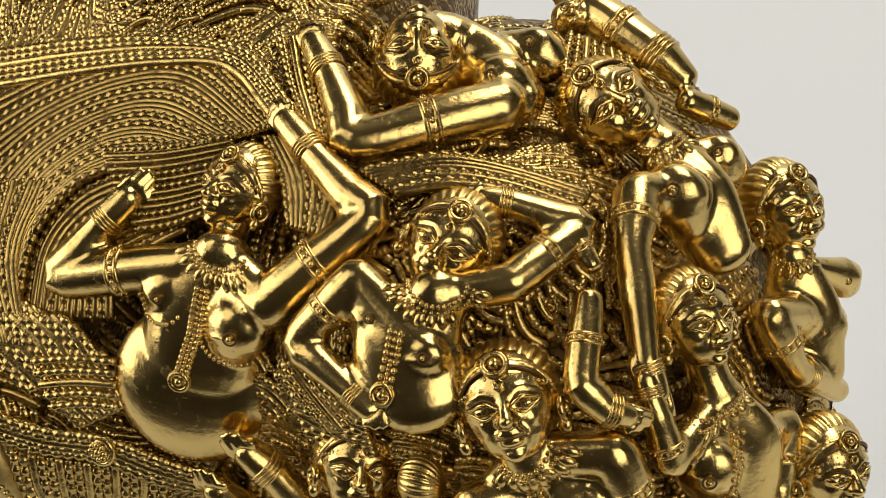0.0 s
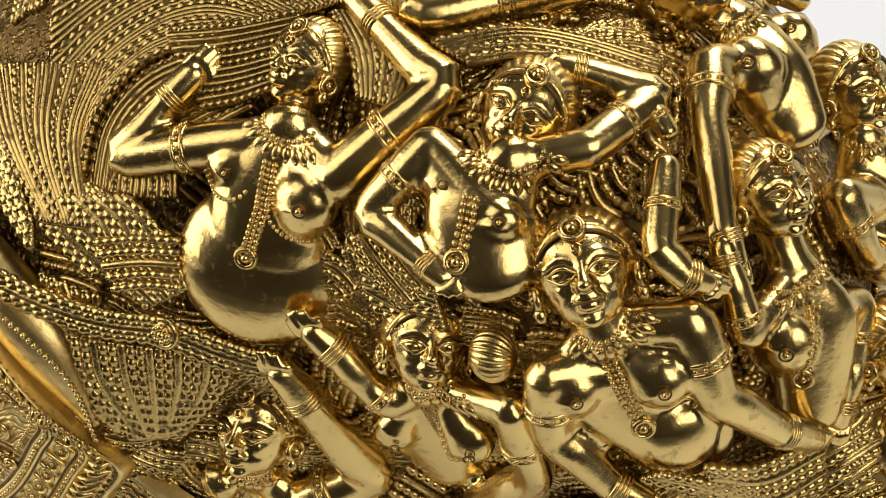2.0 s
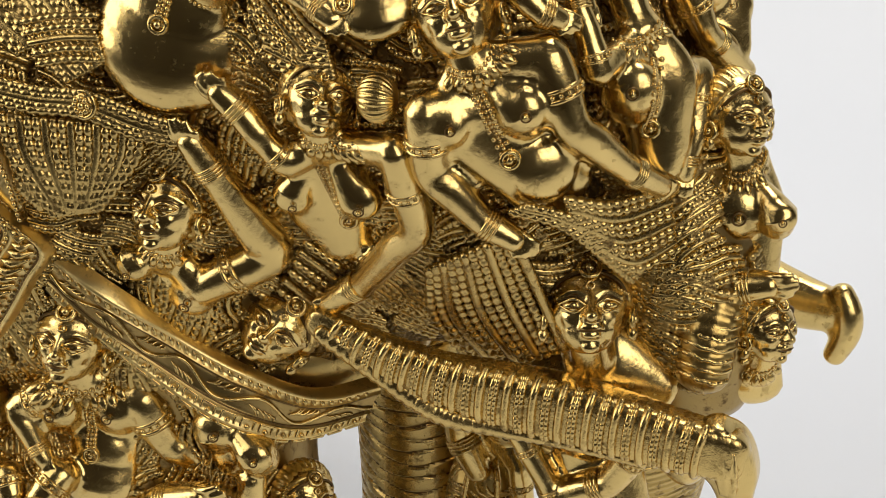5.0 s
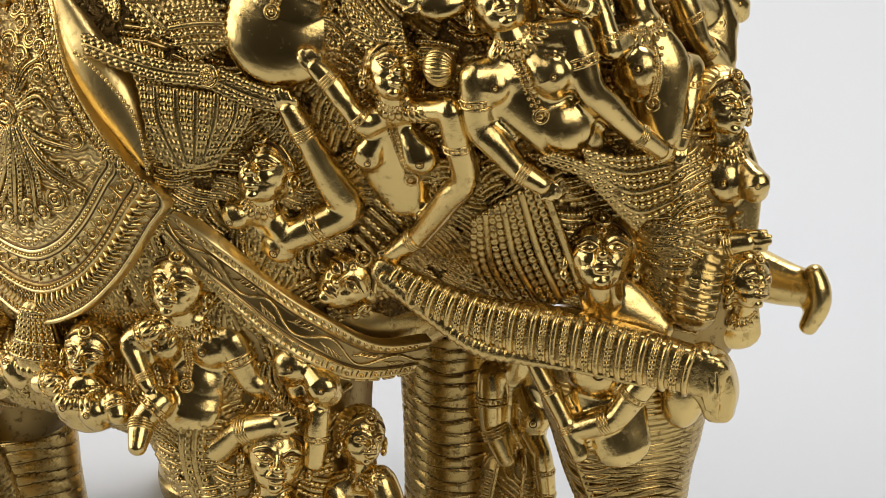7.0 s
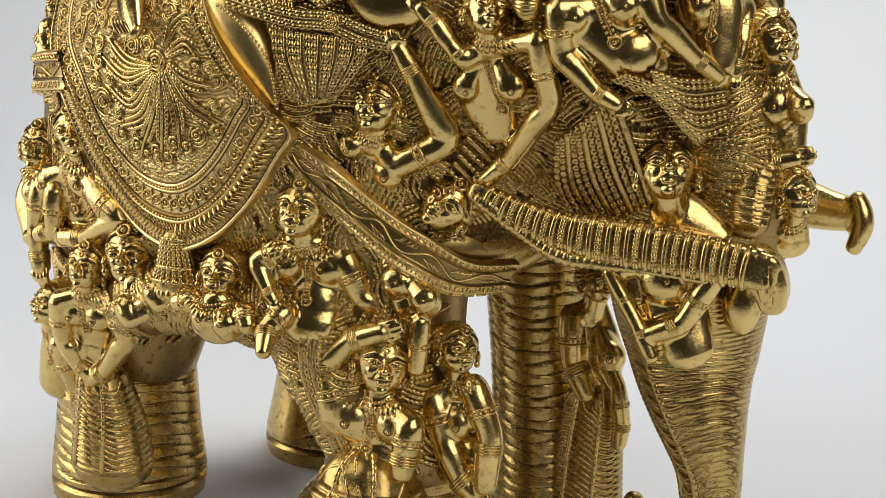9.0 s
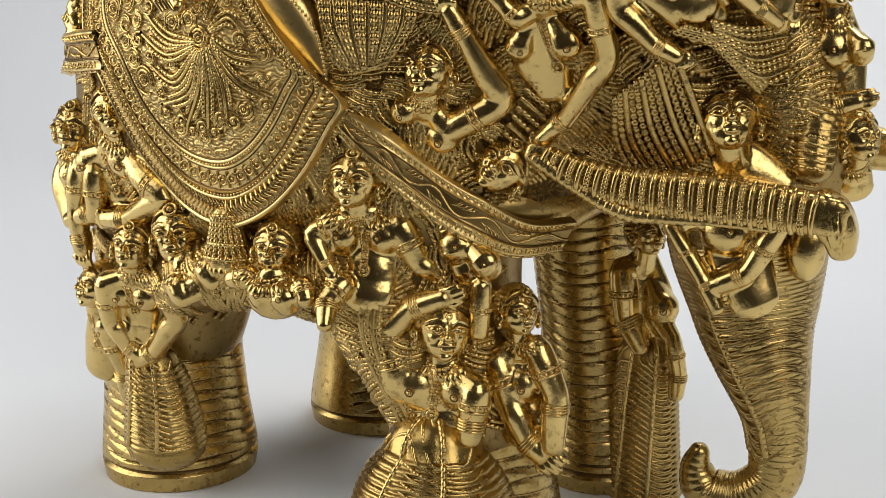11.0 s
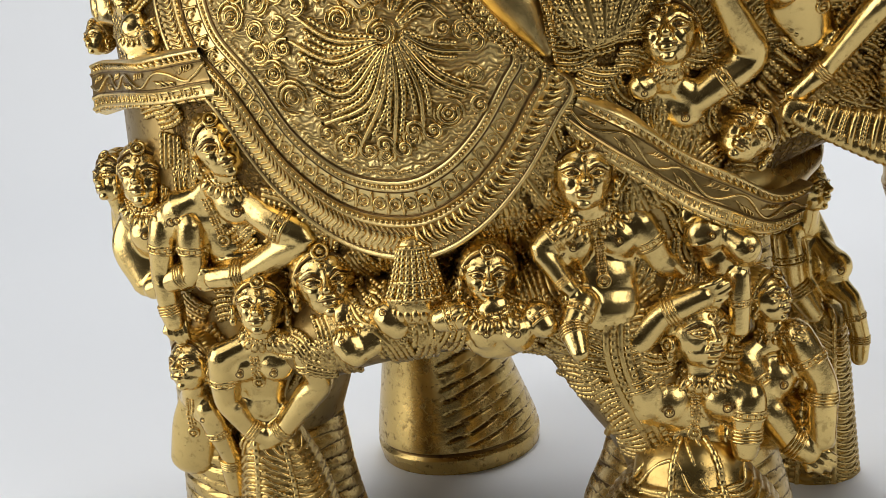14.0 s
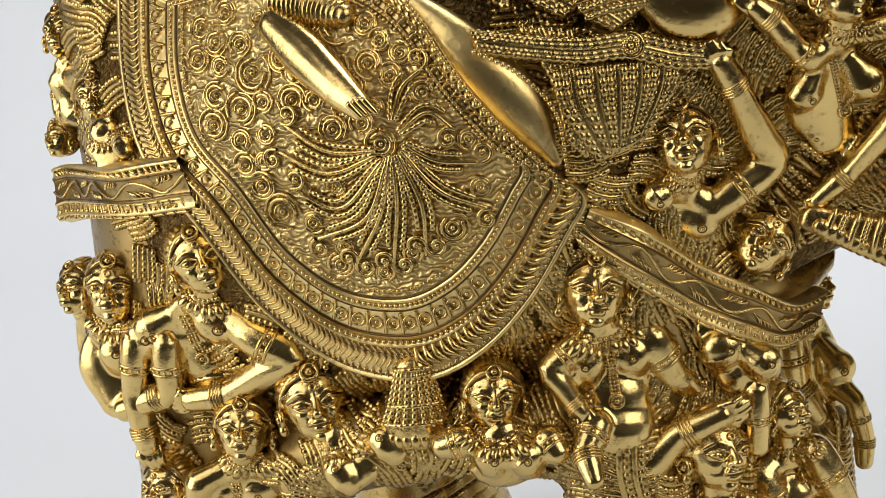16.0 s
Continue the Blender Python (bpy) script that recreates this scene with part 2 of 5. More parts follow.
shape.grid([[(x, y, -0.006) for x in (-2.35, 2.35)] for y in (-0.41, 1.3)])
shape.grid([[(x, y, z) for x in (-2.35, 2.35)] for y, z in ((-0.41, -0.006), (-0.41, -0.045), (1.3, -0.045), (1.3, -0.006))])
tagged(shape.build("table_top", [TABLE]), "white table top under the paper sweep", "table", kind="structure")
for name, a, b, c, d in (
    ("wall_front", (-2.5, -2.6, -0.75), (2.5, -2.6, -0.75), (2.5, -2.6, 2.4), (-2.5, -2.6, 2.4)),
    ("wall_left", (-2.5, -2.6, -0.75), (-2.5, 1.4, -0.75), (-2.5, 1.4, 2.4), (-2.5, -2.6, 2.4)),
    ("wall_right", (2.5, -2.6, -0.75), (2.5, 1.4, -0.75), (2.5, 1.4, 2.4), (2.5, -2.6, 2.4)),
    ("wall_back", (-2.5, 1.4, -0.75), (2.5, 1.4, -0.75), (2.5, 1.4, 2.4), (-2.5, 1.4, 2.4)),
    ("floor", (-2.5, -2.6, -0.75), (2.5, -2.6, -0.75), (2.5, 1.4, -0.75), (-2.5, 1.4, -0.75)),
    ("ceiling", (-2.5, -2.6, 2.4), (2.5, -2.6, 2.4), (2.5, 1.4, 2.4), (-2.5, 1.4, 2.4)),
):
    shape = Shape()
    out = (Vector(b) - Vector(a)).cross(Vector(d) - Vector(a)).normalized() * 0.05
    for s in (0, 1):
        shape.grid([[Vector(a) + out * s, Vector(b) + out * s], [Vector(d) + out * s, Vector(c) + out * s]])
    tagged(shape.build(name, [ROOM]), "dim plain room surface", kind="structure")

# ---- the statue ----
statue = tagged(new("elephant_statue"), "cast brass elephant statue covered with small figures, on white paper", "statue")
statue.location = (0, 0, 0)


def lofted(table, seg=56, power=0.62, sunk=0.0035):
    """The bulk of the animal: rows of x, y of the middle, low z, high z, half width."""
    shape, rows = Shape(), []
    pts = smooth([(x, (lo + hi) / 2, yc, (hi - lo) / 2, hw) for x, yc, lo, hi, hw in table], 0.005)
    for x, zc, yc, rz, hw in pts:
        row = []
        for j in range(seg):
            a = 2 * math.pi * j / seg
            c, s = math.cos(a), math.sin(a)
            z = zc + max(rz, 0.002) * math.copysign(abs(s) ** 0.8, s)
            y = yc - max(hw, 0.002) * math.copysign(abs(c) ** power, c)
            if c < 0:
                y = yc + max(hw, 0.002) * abs(c) * (1 - 0.4 * min(max((x - 0.04) / 0.06, 0.0), 1.0))
            if c > 0:
                w = min(max((x + 0.19) / 0.03, 0.0), 1.0)
                y = y * (1 - w) + max(y, on_flank(x, z, -sunk).y) * w
            row.append((x, y, z))
        rows.append(row)
    shape.grid(rows, 0, True)
    return shape


body = lofted(
    [
        (-0.200, 0.012, 0.200, 0.290, 0.004),
        (-0.196, 0.012, 0.165, 0.318, 0.015),
        (-0.186, 0.010, 0.140, 0.330, 0.034),
        (-0.165, 0.004, 0.128, 0.335, 0.062),
        (-0.110, 0.004, 0.128, 0.325, 0.098),
        (-0.060, 0.002, 0.130, 0.310, 0.108),
        (0.000, 0.000, 0.134, 0.312, 0.108),
        (0.040, 0.002, 0.148, 0.326, 0.106),
        (0.075, 0.002, 0.168, 0.340, 0.104),
        (0.105, 0.002, 0.178, 0.340, 0.100),
        (0.130, 0.002, 0.180, 0.326, 0.094),
        (0.152, 0.002, 0.182, 0.302, 0.074),
        (0.168, 0.000, 0.196, 0.278, 0.048),
        (0.178, -0.006, 0.230, 0.260, 0.004),
    ]
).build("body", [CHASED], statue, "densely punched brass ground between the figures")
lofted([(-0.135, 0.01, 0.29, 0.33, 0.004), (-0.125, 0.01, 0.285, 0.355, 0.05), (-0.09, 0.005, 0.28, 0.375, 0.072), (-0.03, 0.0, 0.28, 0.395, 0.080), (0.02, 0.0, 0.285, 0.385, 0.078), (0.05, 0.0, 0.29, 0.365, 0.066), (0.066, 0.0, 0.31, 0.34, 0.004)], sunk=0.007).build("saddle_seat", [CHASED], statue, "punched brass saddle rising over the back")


# Bulks deep between the low figures, their shade put into a darker brass.
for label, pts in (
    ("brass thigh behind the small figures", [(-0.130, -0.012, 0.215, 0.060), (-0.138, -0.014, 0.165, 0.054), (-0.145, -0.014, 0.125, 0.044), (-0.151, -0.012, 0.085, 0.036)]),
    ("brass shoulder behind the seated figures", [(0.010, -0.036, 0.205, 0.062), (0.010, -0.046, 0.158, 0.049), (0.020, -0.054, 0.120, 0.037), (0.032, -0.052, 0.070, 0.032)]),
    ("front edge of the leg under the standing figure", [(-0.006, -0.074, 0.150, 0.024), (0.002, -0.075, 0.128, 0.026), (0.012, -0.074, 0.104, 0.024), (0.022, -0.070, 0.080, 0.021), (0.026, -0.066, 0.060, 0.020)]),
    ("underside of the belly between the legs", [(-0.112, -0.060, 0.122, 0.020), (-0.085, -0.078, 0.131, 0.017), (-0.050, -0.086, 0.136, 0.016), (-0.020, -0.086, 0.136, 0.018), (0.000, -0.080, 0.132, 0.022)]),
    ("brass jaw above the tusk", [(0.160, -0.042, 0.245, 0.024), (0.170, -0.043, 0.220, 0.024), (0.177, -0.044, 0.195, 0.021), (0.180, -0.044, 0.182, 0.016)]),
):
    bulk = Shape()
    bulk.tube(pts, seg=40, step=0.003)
    bulk.build("thigh", [RECESS_SHADE], statue, label)


def column(label, points, ring=0.0058, depth=0.055, seg=72, slant=0.0, bare=None):
    """A leg: ringed with grooves, with a plain band round the foot. points: x, y, z, radius from the ground up. slant: rise of the grooves along x; bare: angles left smooth."""
    shape = Shape()
    pts = smooth(points, 0.00055)
    rows = []
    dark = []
    for x, y, z, r in pts:
        row = []
        for j in range(seg):
            a = 2 * math.pi * j / seg
            s = z - slant * r * math.cos(a) + (1 - 2 * abs(slant)) * (0.004 * math.sin(a + 0.7) + 0.0025 * math.sin(3 * a)) + 0.0006 * math.sin(5 * a + 9 * math.floor(z / ring))
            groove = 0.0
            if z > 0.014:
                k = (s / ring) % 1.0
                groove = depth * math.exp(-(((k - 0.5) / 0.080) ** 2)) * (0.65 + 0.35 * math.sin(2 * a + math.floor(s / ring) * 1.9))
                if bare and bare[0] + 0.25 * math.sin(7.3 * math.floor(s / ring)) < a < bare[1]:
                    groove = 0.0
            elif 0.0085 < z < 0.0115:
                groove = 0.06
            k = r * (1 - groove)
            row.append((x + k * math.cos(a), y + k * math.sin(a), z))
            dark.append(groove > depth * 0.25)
        rows.append(row)
    c = pts[0]
    rows.insert(0, [(c[0] + 0.9 * c[3] * math.cos(2 * math.pi * j / seg), c[1] + 0.9 * c[3] * math.sin(2 * math.pi * j / seg), 0.0004) for j in range(seg)])
    shape.grid(rows, 0, True)
    # faces inside a groove take the dark line brass
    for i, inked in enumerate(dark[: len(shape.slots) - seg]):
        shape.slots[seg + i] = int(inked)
    for j in range(72):
        a = math.pi * j / 36
        r = c[3] * 0.995
        p = Vector((c[0] + r * math.cos(a), c[1] + r * math.sin(a), 0.0055))
        shape.tube([(p.x, p.y, p.z - 0.0025, 0.0005), (p.x, p.y, p.z + 0.0025, 0.0005)], seg=5, step=0.005)
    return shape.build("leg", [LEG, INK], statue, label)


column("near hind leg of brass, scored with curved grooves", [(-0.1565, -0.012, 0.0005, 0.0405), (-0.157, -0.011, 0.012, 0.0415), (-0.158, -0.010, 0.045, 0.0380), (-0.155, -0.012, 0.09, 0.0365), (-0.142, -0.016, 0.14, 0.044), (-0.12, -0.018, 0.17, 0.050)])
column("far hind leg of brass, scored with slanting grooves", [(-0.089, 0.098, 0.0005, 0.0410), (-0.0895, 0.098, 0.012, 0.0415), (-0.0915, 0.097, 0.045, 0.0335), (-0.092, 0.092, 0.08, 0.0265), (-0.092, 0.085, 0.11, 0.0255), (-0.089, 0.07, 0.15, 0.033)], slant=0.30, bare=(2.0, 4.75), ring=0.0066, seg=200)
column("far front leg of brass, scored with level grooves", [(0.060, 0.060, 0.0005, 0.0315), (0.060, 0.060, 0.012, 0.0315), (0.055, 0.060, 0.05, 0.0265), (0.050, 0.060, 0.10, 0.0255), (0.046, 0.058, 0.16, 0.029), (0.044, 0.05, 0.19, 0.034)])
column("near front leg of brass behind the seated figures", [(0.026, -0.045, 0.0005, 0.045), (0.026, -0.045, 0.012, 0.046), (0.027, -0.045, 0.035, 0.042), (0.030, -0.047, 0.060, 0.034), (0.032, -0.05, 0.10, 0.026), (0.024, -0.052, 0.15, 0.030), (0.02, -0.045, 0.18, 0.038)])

trunk = Shape()
TRUNK = [(0.1480, -0.0150, 0.1560, 0.0345), (0.1495, -0.0150, 0.1440, 0.0330), (0.1515, -0.0150, 0.1280, 0.0292), (0.1535, -0.0160, 0.1140, 0.0256), (0.1570, -0.0180, 0.1002, 0.0216), (0.1608, -0.0190, 0.0868, 0.0178), (0.1640, -0.0190, 0.0735, 0.0142), (0.1655, -0.0190, 0.0600, 0.0126)]
trunk.tube(TRUNK, seg=48, step=0.0005, ribs=0.0023, rib_depth=0.03, sharp=0.5)
CURL = [(0.1656, -0.0190, 0.0620, 0.0127), (0.1635, -0.0185, 0.0446, 0.0120), (0.1500, -0.0184, 0.0335, 0.0116), (0.1342, -0.0194, 0.0350, 0.0104), (0.1296, -0.0205, 0.0451, 0.0074), (0.1312, -0.0215, 0.0540, 0.0044)]
trunk.tube(CURL, seg=32, step=0.0006, ribs=0.0032, rib_depth=0.05, sharp=0.5)
stations = smooth(TRUNK[1:], 0.0023)
grooves = []
for k, (x, y, z, r) in enumerate(stations):
    for first, last, bow in ((0.35, 1.45, 0.004), (1.5, 2.5, -0.005)):
        line = []
        for j in range(9):
            a = first + (last - first) * j / 8
            line.append((x + r * math.cos(a) * 0.985, y - r * math.sin(a) * 0.985, z + bow * math.sin((a - first) / (last - first) * math.pi) + 0.0008 * math.sin(2.1 * k + 3 * a), 0.00055))
        grooves.append(line)
for edge, drift, thick in ((2.15, -0.35, 0.0020), (2.62, 0.0, 0.0018)):
    trunk.tube([(x + r * math.cos(edge + drift * k / len(stations)) * 0.98, y - r * math.sin(edge + drift * k / len(stations)) * 0.98, z, thick) for k, (x, y, z, r) in enumerate(stations)], seg=10, step=0.0006, ribs=0.0028, rib_depth=0.12)
trunk = trunk.build("trunk", [LEG], statue, "curled brass trunk scored with bowed rings")
# Trunk grooves drawn as thin lines of the same shade-toned brass.
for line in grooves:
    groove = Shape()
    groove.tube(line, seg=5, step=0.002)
    groove.build("groove", [RECESS_SHADE], trunk)
lip = Shape()
lip.ball(Vector((0.1775, -0.0425, 0.1570)), (0.0085, 0.0065, 0.0140), seg=28)
lip.build("cheek", [POLISHED], statue, "smooth polished cheek beside the trunk")

breast = Shape()
breast.tube([(0.0324, -0.0626, 0.1694, 0.0171), (0.0489, -0.0521, 0.1680, 0.0200), (0.0645, -0.0394, 0.1684, 0.0182), (0.0788, -0.0294, 0.1726, 0.0135)], seg=32, flat=0.95)
breast.build("breast", [LEG], statue, "smooth rounded brass breast behind the tusk")
tusk = Shape()
TUSK = [(0.0749, -0.0823, 0.1979, 0.0044), (0.0934, -0.0812, 0.1907, 0.0061), (0.1116, -0.0805, 0.1863, 0.0073), (0.1292, -0.0796, 0.1845, 0.0088), (0.1465, -0.0791, 0.1836, 0.0095), (0.1639, -0.0794, 0.1824, 0.0090), (0.1807, -0.0800, 0.1812, 0.0081), (0.1945, -0.0790, 0.1795, 0.0076)]
tusk.tube(TUSK, seg=56, step=0.00035, ribs=0.0038, rib_depth=0.03, flat=0.66, square=0.5, sharp=0.35)
tusk = tusk.build("tusk", [JEWEL], statue, "near tusk shaped as a skirted leg with close ribs")
# a beaded cord over each rib, square to the run of the tusk
skin = ground(tusk)
stations = smooth(TUSK, 0.0019)
for k in range(3, len(stations) - 3, 2):
    x, y, z, r = stations[k]
    along = Vector((stations[k + 1][0] - stations[k - 1][0], 0, stations[k + 1][2] - stations[k - 1][2])).normalized()
    over = Vector((-along.z, 0, along.x))
    for shift in (-0.0006, 0.0006) if k % 4 == 1 else (0.0,):
        line = []
        for t in np.linspace(-0.98, 0.98, 9):
            p = Vector((x, -0.2, z)) + over * (t * r) + along * (shift + 0.0006 * t * t)
            place, normal, _, _ = skin.ray_cast(p, Vector((0, 1, 0)))
            if place is not None and place.y < -0.07:
                line.append((*(place + normal * 0.0002), 0.0008 if shift else 0.0013))
        if len(line) > 3:
            cord = Shape()
            cord.tube(line, seg=6, step=0.0005 if shift else 0.0015, ribs=0.0016 if shift else 0.0, rib_depth=0.45)
            cord.build("cord", [JEWEL], tusk)
end = Shape()
end.tube([(0.1890, -0.0785, 0.1836, 0.0068), (0.1925, -0.0765, 0.1790, 0.0082), (0.1958, -0.0757, 0.1725, 0.0072), (0.1972, -0.0757, 0.1660, 0.0052)], seg=48, flat=0.75, square=0.42, step=0.0008)
for k in range(3):
    end.tube([(0.1905 + 0.0030 * k, -0.0836, 0.1850 - 0.0012 * k, 0.0006), (0.1922 + 0.0026 * k, -0.0832, 0.1770 - 0.0012 * k, 0.0010), (0.1940 + 0.0018 * k, -0.0818, 0.1680 - 0.0012 * k, 0.0006)], seg=8, step=0.0015)
verts, faces = cast(end, 0.0006, 2, 0.0)
end = Shape()
end.verts, end.faces, end.slots = verts, faces, [0] * len(faces)
end.build("tusk_end", [POLISHED], tusk, "flat polished end of the tusk, a foot with scored edges")
fold = Shape()
fold.tube([(0.0773, -0.0850, 0.1955, 0.0030), (0.0933, -0.0834, 0.1853, 0.0030), (0.1124, -0.0832, 0.1762, 0.0034), (0.1287, -0.0832, 0.1748, 0.0024), (0.1488, -0.0836, 0.1748, 0.0016), (0.1726, -0.0838, 0.1738, 0.0012)], seg=20, step=0.0005, ribs=0.0030, rib_depth=0.16, flat=0.7)
fold.build("lower_lip", [JEWEL], statue, "ribbed fold under the tusk")
far = Shape()
far.tube([(0.1760, -0.0003, 0.1960, 0.0125), (0.1815, -0.0003, 0.1949, 0.0117), (0.2011, -0.0031, 0.1918, 0.0089), (0.2131, -0.0053, 0.1913, 0.0070)], seg=24, flat=0.8)
far.tube([(0.2140, -0.0070, 0.1985, 0.0038), (0.2165, -0.0076, 0.1930, 0.0046), (0.2172, -0.0079, 0.1860, 0.0045), (0.2145, -0.0082, 0.1778, 0.0036)], seg=20)
far.beads([(0.1850, -0.0085, 0.2062), (0.1940, -0.0075, 0.2030), (0.2040, -0.0070, 0.1998)], 0.0010)
verts, faces = cast(far, 0.0007, 3, 0.0008)
far = Shape()
far.verts, far.faces, far.slots = verts, faces, [0] * len(faces)
far.build("tusk", [POLISHED], statue, "far tusk shaped as a smooth foot with a beaded anklet")


# ---- saddle cloth ----
OUTER = [(-0.1566, 0.3008), (-0.1553, 0.2705), (-0.1472, 0.2420), (-0.1282, 0.2181), (-0.1102, 0.1858), (-0.0870, 0.1653), (-0.0593, 0.1604), (-0.0372, 0.1688), (-0.0186, 0.1856), (-0.0035, 0.2072), (0.0027, 0.2189), (-0.0098, 0.2313), (-0.0294, 0.2588), (-0.0446, 0.2838), (-0.0683, 0.2992), (-0.1104, 0.3064)]
MIDDLE = (-0.0626, 0.2653)


def cloth_curve(v, proud):
    """A loop on the cloth at the share v of the way from its middle to its hem."""
    loop = smooth([(x, z, 0, 0) for x, z in OUTER + OUTER[:1]], 0.0012)
    return [on_flank(MIDDLE[0] + (p[0] - MIDDLE[0]) * v, MIDDLE[1] + (p[1] - MIDDLE[1]) * v, proud) for p in loop]


def hem(v):
    """Height of the mouldings of the border."""
    h = 0.0018
    for at, wide, high in ((0.99, 0.010, 0.0012), (0.875, 0.007, 0.0012), (0.85, 0.006, 0.0010), (0.745, 0.006, 0.0010), (0.72, 0.006, 0.0010), (0.695, 0.005, 0.0007)):
        h += high * math.exp(-(((v - at) / wide) ** 2))
    if 0.75 < v < 0.845:
        h -= 0.0005
    return h


cloth = Shape()
cloth.grid([cloth_curve(1.004, -0.004)] + [cloth_curve(v, hem(v)) for v in np.linspace(1.0, 0.85, 26)], 1, True)
cloth.grid([cloth_curve(v, hem(v)) for v in np.linspace(0.85, 0.70, 30)], 1, True)
cloth.grid([cloth_curve(v, hem(v)) for v in np.linspace(0.70, 0.03, 60)], 0, True)
cloth = cloth.build("saddle_cloth", [SCROLL, PLATE], statue, "engraved brass saddle cloth with scrolls and a pointed hem")
for v, r in ((0.862, 0.0008), (0.732, 0.0008), (0.68, 0.0006)):
    string = Shape()
    string.beads(cloth_curve(v, 0.0026)[::2], r, gap=2.1)
    string.build("bead_border", [JEWEL], cloth)
for v in (0.978, 0.902, 0.842, 0.752, 0.708):
    line = Shape()
    line.tube([(*p, 0.0005) for p in cloth_curve(v, hem(v) + 0.0001)[::3]], seg=5, step=0.003)
    line.build("engraved_line", [INK], cloth)
rope = Shape()
rims = {v: cloth_curve(v, 0.0022) for v in (0.995, 0.965, 0.955, 0.92, 0.885)}
total = len(rims[0.995])
for i in range(0, total - 8, 2):
    rope.tube([(*rims[0.965][i], 0.0004), (*rims[0.995][i + 1], 0.0005), (*rims[0.965][i + 2], 0.0004)], seg=5, step=0.002)
for i in range(0, total - 10, 6):
    if rims[0.92][i].x > -0.06:
        for lag in (0, 3):
            rope.tube([(*rims[0.885][i + lag], 0.0006), (*(rims[0.92][i + lag + 1] - Vector((0, 0.0008, 0))), 0.0014), (*rims[0.955][i + lag + 4], 0.0005)], seg=6, step=0.0015)
        spiral_at = rims[0.92][i + 4]
        rope.ring(spiral_at, (0, -1, 0), 0.0013, 0.0005, seg=10, ring_seg=5)
    else:
        for lag in (0, 2, 4):
            rope.tube([(*rims[0.885][i + lag], 0.0004), (*rims[0.92][i + lag + 2], 0.0006), (*rims[0.955][i + lag], 0.0004)], seg=5, step=0.002)
rope.build("rope_border", [JEWEL], cloth)
row = Shape()
mid, low, high = cloth_curve(0.797, 0.0017), cloth_curve(0.765, 0.0018), cloth_curve(0.83, 0.0018)
for i in range(0, len(mid) - 6, 6):
    p = mid[i]
    row.ring(p, (0, -1, 0), 0.0021, 0.0006, seg=14, ring_seg=5)
    row.ball(p, 0.0008, seg=6)
    row.tube([(*low[i + 3], 0.0006), (*high[i + 3], 0.0006)], seg=5, step=0.002)
row.build("rosette_border", [JEWEL], cloth)


def spiral(shape, x, z, r, turns, spin, proud=0.0022, thick=0.0007, slot=0):
    pts = []
    for k in range(int(10 * turns) + 1):
        a = spin + 2 * math.pi * k / 10
        q = r * (1 - 0.86 * k / (10 * turns))
        pts.append((*on_flank(x + q * math.cos(a), z + q * math.sin(a), proud), thick))
    shape.tube(pts, seg=5, slot=slot, step=0.0012, caps=False)


# fronds that spread from under the rider's foot, each a bundle of beaded lines with a curl at its tip
FRONDS = [
    [(-0.0551, 0.2400), (-0.0563, 0.2231), (-0.0604, 0.2043)],
    [(-0.0534, 0.2403), (-0.0484, 0.2240), (-0.0489, 0.2096)],
    [(-0.0520, 0.2413), (-0.0415, 0.2274), (-0.0270, 0.2198)],
    [(-0.0509, 0.2435), (-0.0415, 0.2375), (-0.0279, 0.2354)],
    [(-0.0519, 0.2475), (-0.0426, 0.2526), (-0.0349, 0.2464)],
    [(-0.0537, 0.2515), (-0.0497, 0.2609), (-0.0425, 0.2661)],
    [(-0.0607, 0.2421), (-0.0762, 0.2433), (-0.0902, 0.2527)],
    [(-0.0609, 0.2405), (-0.0774, 0.2362), (-0.0933, 0.2443)],
    [(-0.0588, 0.2388), (-0.0746, 0.2244), (-0.0903, 0.2319)],
    [(-0.0572, 0.2386), (-0.0669, 0.2205), (-0.0854, 0.2136)],
    [(-0.0563, 0.2390), (-0.0617, 0.2218), (-0.0726, 0.2050)],
]
plume, midribs = Shape(), []
for number, frond in enumerate(FRONDS):
    path = [(p[0], p[1]) for p in smooth([(x, z, 0, 0) for x, z in frond], 0.0015)]
    last = len(path) - 1
    midribs += path[3:]
    for k in (-1, 0, 1):
        pts = []
        for i, (x, z) in enumerate(path[: last - 3 * abs(k)]):
            s = i / last
            a, b = path[max(i - 1, 0)], path[min(i + 1, last)]
            n = Vector((a[1] - b[1], b[0] - a[0])).normalized() * (k * (0.0008 + 0.0048 * s * (1.2 - s)))
            pts.append((*on_flank(x + n.x, z + n.y, 0.0030 - 0.0004 * abs(k)), 0.0010 if k else 0.0008))
        plume.tube(pts, seg=6, step=0.0006, ribs=0.0020 if k else 0.0, rib_depth=0.5)
    x, z = path[-1]
    for side in (-1, 1) if number in (0, 1, 10) else (1 if number % 2 else -1,):
        a, b = path[-4], path[-1]
        n = Vector((a[1] - b[1], b[0] - a[0])).normalized() * (side * 0.0034)
        spiral(plume, x + n.x, z + n.y, 0.0036, 1.4, math.atan2(-n.y, -n.x), 0.0030, 0.0008)
        plume.ball(on_flank(x + n.x, z + n.y, 0.0030), 0.0011, seg=8)
plume.build("plume_relief", [JEWEL], cloth)

scrolls = Shape()
rng = random.Random(7)
placed = []
loop = [(p.x, p.z) for p in cloth_curve(0.62, 0)]


def inside(x, z, loop):
    hit = False
    for (x0, z0), (x1, z1) in zip(loop, loop[1:] + loop[:1]):
        if (z0 > z) != (z1 > z) and x < x0 + (z - z0) / (z1 - z0) * (x1 - x0):
            hit = not hit
    return hit


